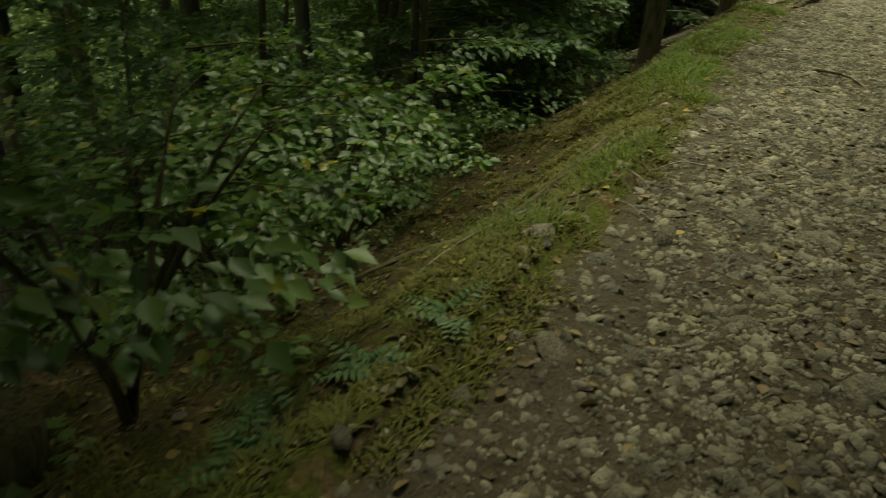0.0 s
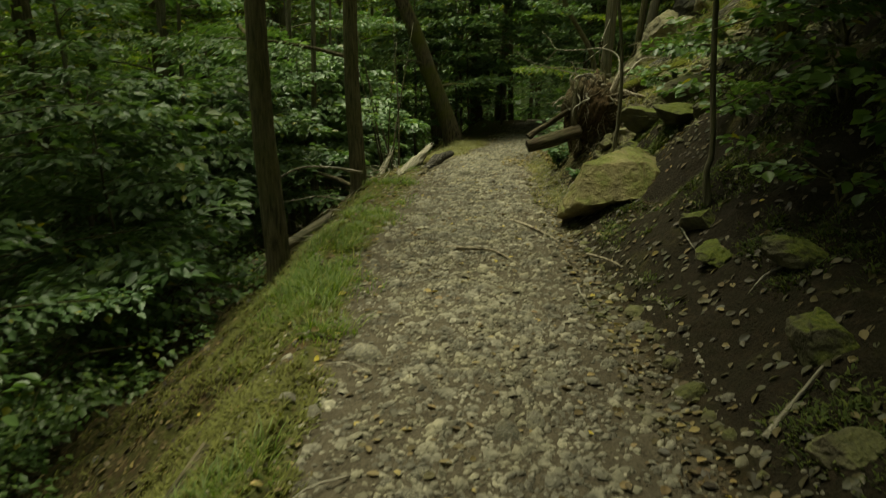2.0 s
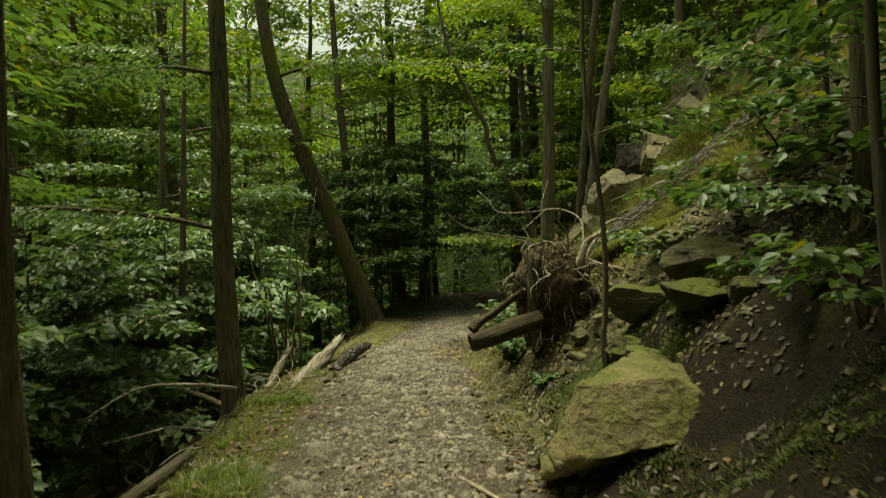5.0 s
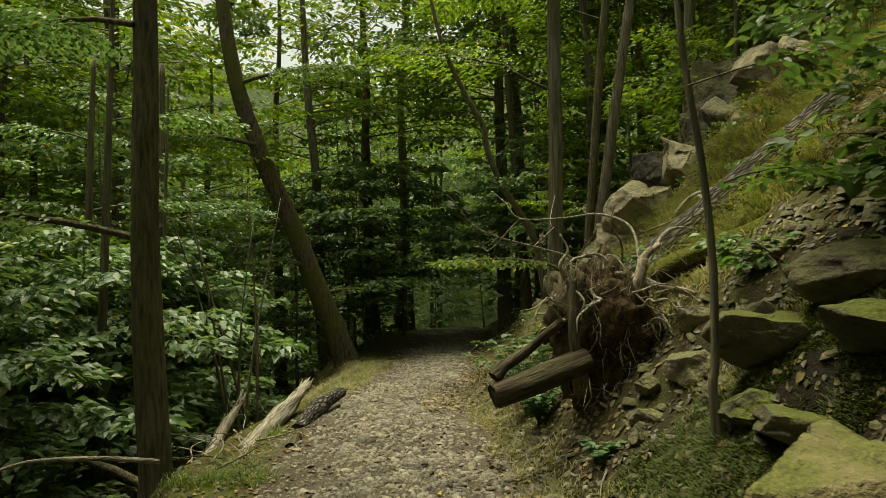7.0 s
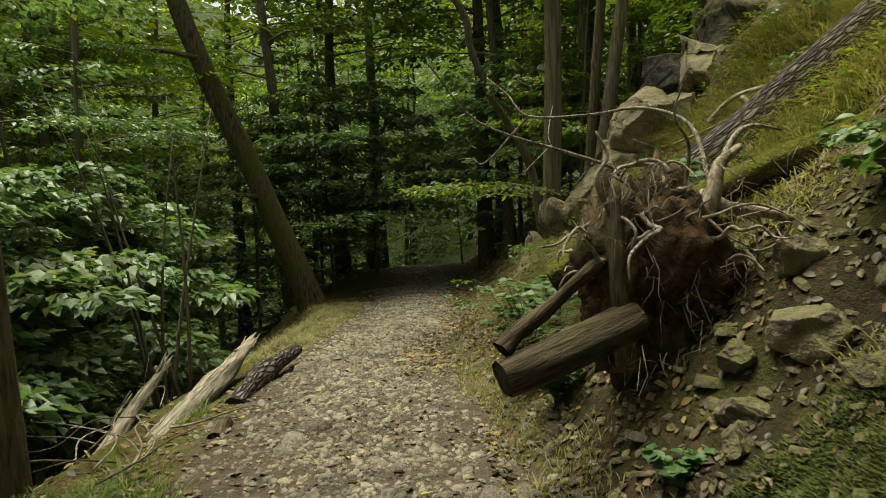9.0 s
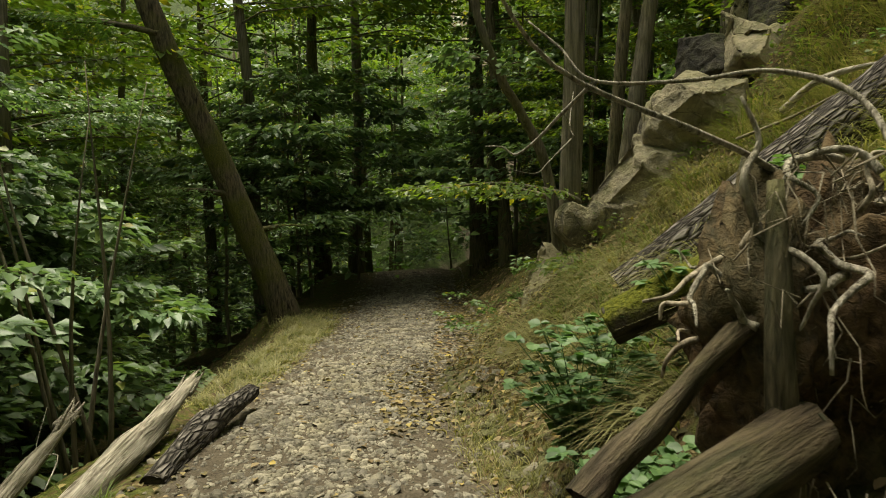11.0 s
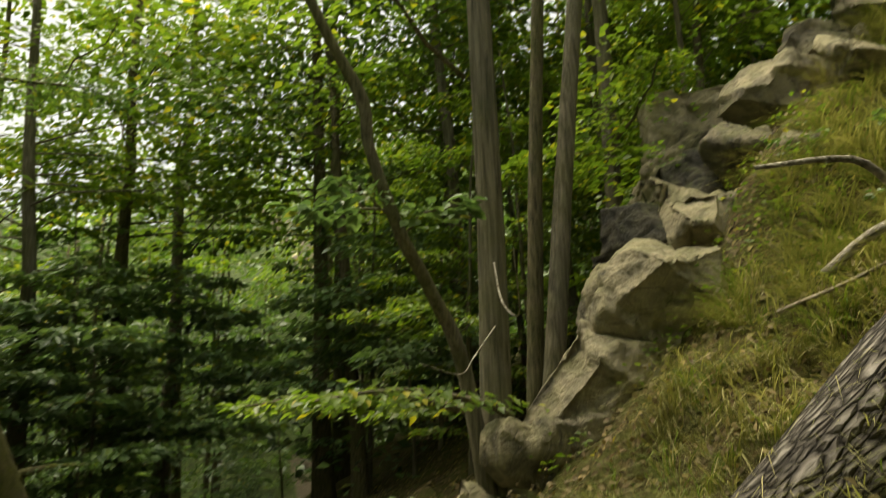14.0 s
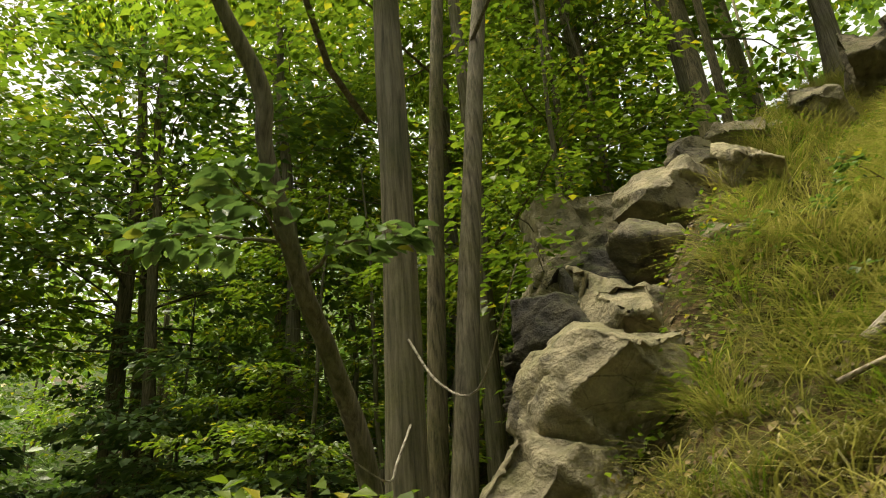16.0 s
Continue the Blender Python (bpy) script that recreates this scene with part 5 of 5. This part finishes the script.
slope = np.stack([ground_z(lx + .05, ly) - ground_z(lx - .05, ly), ground_z(lx, ly + .05) - ground_z(lx, ly - .05)], 1) * 10
N = np.stack([-slope[:, 0], -slope[:, 1], np.ones(k)], 1) + rng.normal(0, .3, (k, 3))
D = np.stack([np.cos(a), np.sin(a), slope[:, 0] * np.cos(a) + slope[:, 1] * np.sin(a)], 1)
tagged(put("leaf_litter", *leaves(C, D, N, rng.uniform(.025, .07, k), .65, .1, True), LITTER), "scattered brown and yellow fallen leaves", "leaf litter", kind="stuff")

k = 17000
ly = rng.uniform(-1, 13, k)
lx = np.where(rng.uniform(0, 1, k) < .72, path_right(ly) - .2 + 4.4 * rng.uniform(0, 1, k) ** 1.2, path_left(ly) - .05 - rng.uniform(0, 3.0, k))
keep = ~((lx > path_right(ly) + .1) & (ly < 9.0) & (rng.uniform(0, 1, k) < .55))
lx, ly = lx[keep], ly[keep]
k = len(lx)
C = np.stack([lx, ly, ground_z(lx, ly) + rng.uniform(.002, .015, k)], 1)
a = rng.uniform(0, 6.283, k)
slope = np.stack([ground_z(lx + .05, ly) - ground_z(lx - .05, ly), ground_z(lx, ly + .05) - ground_z(lx, ly - .05)], 1) * 10
N = np.stack([-slope[:, 0], -slope[:, 1], np.ones(k)], 1) + rng.normal(0, .35, (k, 3))
D = np.stack([np.cos(a), np.sin(a), slope[:, 0] * np.cos(a) + slope[:, 1] * np.sin(a)], 1)
tagged(put("damp_litter", *leaves(C, D, N, rng.uniform(.03, .075, k), .65, .1, True), DARK_LEAF), "dark rotting leaves on the banks", "leaf litter", kind="stuff")

# ---- loose stones of the path ----
def shard(seed):
    """An angular flat stone: a many-sided slab with an uneven top; V, F as triangles."""
    r = np.random.default_rng(seed)
    n = 6
    a = np.sort(np.linspace(0, 6.283, n, endpoint=False) + r.uniform(-.35, .35, n))
    rad = r.uniform(.7, 1.1, n)
    ring = np.stack([np.cos(a) * rad, np.sin(a) * rad * r.uniform(.55, .95)], 1)
    low_ = np.concatenate([ring * 1.0, np.full((n, 1), -.3)], 1)
    top = np.concatenate([ring * r.uniform(.6, .9, (n, 1)), r.uniform(.18, .42, (n, 1))], 1)
    V = np.concatenate([low_, top])
    F = []
    for i in range(n):
        j = (i + 1) % n
        F += [(i, j, n + j), (i, n + j, n + i)]
    F += [(n, n + i, n + i + 1) for i in range(1, n - 1)]
    return V, np.array(F)


SHARDS = [shard(200 + i) for i in range(12)]


def scatter(x, y, size, lift=.2):
    out_v, out_f, n = [], [], 0
    kind = rng.integers(0, 12, len(x))
    for q in range(12):
        m = kind == q
        c = int(m.sum())
        if not c:
            continue
        V, F = SHARDS[q]
        a, t1, t2 = rng.uniform(0, 6.283, c), rng.normal(0, .22, c), rng.normal(0, .22, c)
        s = size[m]
        ca, sa = np.cos(a)[:, None], np.sin(a)[:, None]
        X, Y = V[:, 0] * ca - V[:, 1] * sa, V[:, 0] * sa + V[:, 1] * ca
        Z = V[:, 2] * rng.uniform(.45, 1.1, c)[:, None] + X * t1[:, None] + Y * t2[:, None]
        gx_, gy_ = x[m], y[m]
        P = np.stack([X * s[:, None] + gx_[:, None], Y * s[:, None] + gy_[:, None], Z * s[:, None] + ground_z(gx_, gy_)[:, None] + (lift * s)[:, None]], -1)
        out_v.append(P.reshape(-1, 3))
        out_f.append((np.arange(c)[:, None, None] * len(V) + F[None] + n).reshape(-1, 3))
        n += c * len(V)
    return np.concatenate(out_v), np.concatenate(out_f)


k = 50000
sy = -1.5 + 32 * rng.uniform(0, 1, k) ** 1.2
mid, half = (path_left(sy) + path_right(sy)) / 2, (path_right(sy) - path_left(sy)) / 2
sx = mid + half * np.clip(rng.normal(0, .55, k), -1.35, 1.25)
ss = np.clip(rng.lognormal(math.log(.0145), .5, k), .006, .05) * (1 + .008 * np.clip(sy, 0, 25))
tagged(put("gravel", *scatter(sx, sy, ss), GRAVEL), "angular grey-beige gravel covering the path", "gravel", kind="stuff")
k = 5600
sy = 19 - 17 * rng.uniform(0, 1, k) ** 1.1
sx = path_right(sy) + .1 + rng.uniform(0, 1, k) ** 1.6 * 3.6
keep = (sy < 13.4) & (vnoise(sx * 1.2, sy * 1.2, 70) > -.3 + 1.15 * (sy < 9)) | (sx < path_right(sy) + .12 + .45 * (sy > 9))
ss = np.clip(rng.lognormal(math.log(.026), .5, k), .012, .09)
tagged(put("rubble", *scatter(sx[keep], sy[keep], ss[keep]), RUBBLE), "small stones and rubble on the bank", "rubble", kind="stuff")
k = 900
sx, sy = rng.uniform(3.0, 7.5, k), rng.uniform(8.6, 12.4, k)
tagged(put("scree", *scatter(sx, sy, np.clip(rng.lognormal(math.log(.07), .4, k), .03, .16)), RUBBLE), "patch of pale scree on the upper bank", "scree", kind="stuff")

SHARD_MESH = []
for q in range(12):
    me = np_mesh("stone", *SHARDS[q])
    me.materials.append(GRAVEL)
    SHARD_MESH.append(me)
big = [(-.47, 2.99, .13), (.46, 2.27, .14), (.16, 3.48, .11), (-.14, 3.45, .12), (.24, 4.58, .1), (-.69, 5.36, .13), (.12, 4.5, .08), (.98, 5.9, .09), (-.66, 2.55, .08), (.0, 2.4, .07), (-.55, 1.75, .08), (-.3, 1.9, .07), (-.81, 4.7, .09), (-.95, 2.55, .1), (-.78, 10.35, .16), (-.75, 9.4, .14), (-.5, 13.1, .17), (-.36, 13.3, .12), (.56, 11.85, .09), (1.22, 15.8, .13), (1.4, 15.85, .12), (1.1, 15.6, .12), (1.3, 15.5, .1), (-.62, 15.7, .16), (-.2, 15.6, .1), (-.1, 15.9, .12), (-.4, 15.4, .1), (.2, 15.7, .1), (-.55, 16.0, .12), (1.29, 11.8, .09), (.9, 11.3, .08)]
for i in range(230):
    y = -1 + 22 * rng.uniform(0, 1)
    big.append((float(path_left(y)) - .15 + rng.uniform(0, 1) * (float(path_right(y)) - float(path_left(y)) + .5), y, float(np.clip(rng.lognormal(math.log(.04), .35), .025, .1))))
for i, (x, y, s) in enumerate(big):
    ob = new("stone", SHARD_MESH[i % 12])
    ob.parent = ground
    ob.matrix_basis = Matrix.Translation((x, y, gz1(x, y) + .16 * s)) @ Euler((rng.normal(0, .12), rng.normal(0, .12), rng.uniform(0, 6.28))).to_matrix().to_4x4() @ Matrix.Diagonal((s, s, s * rng.uniform(.4, .8), 1))
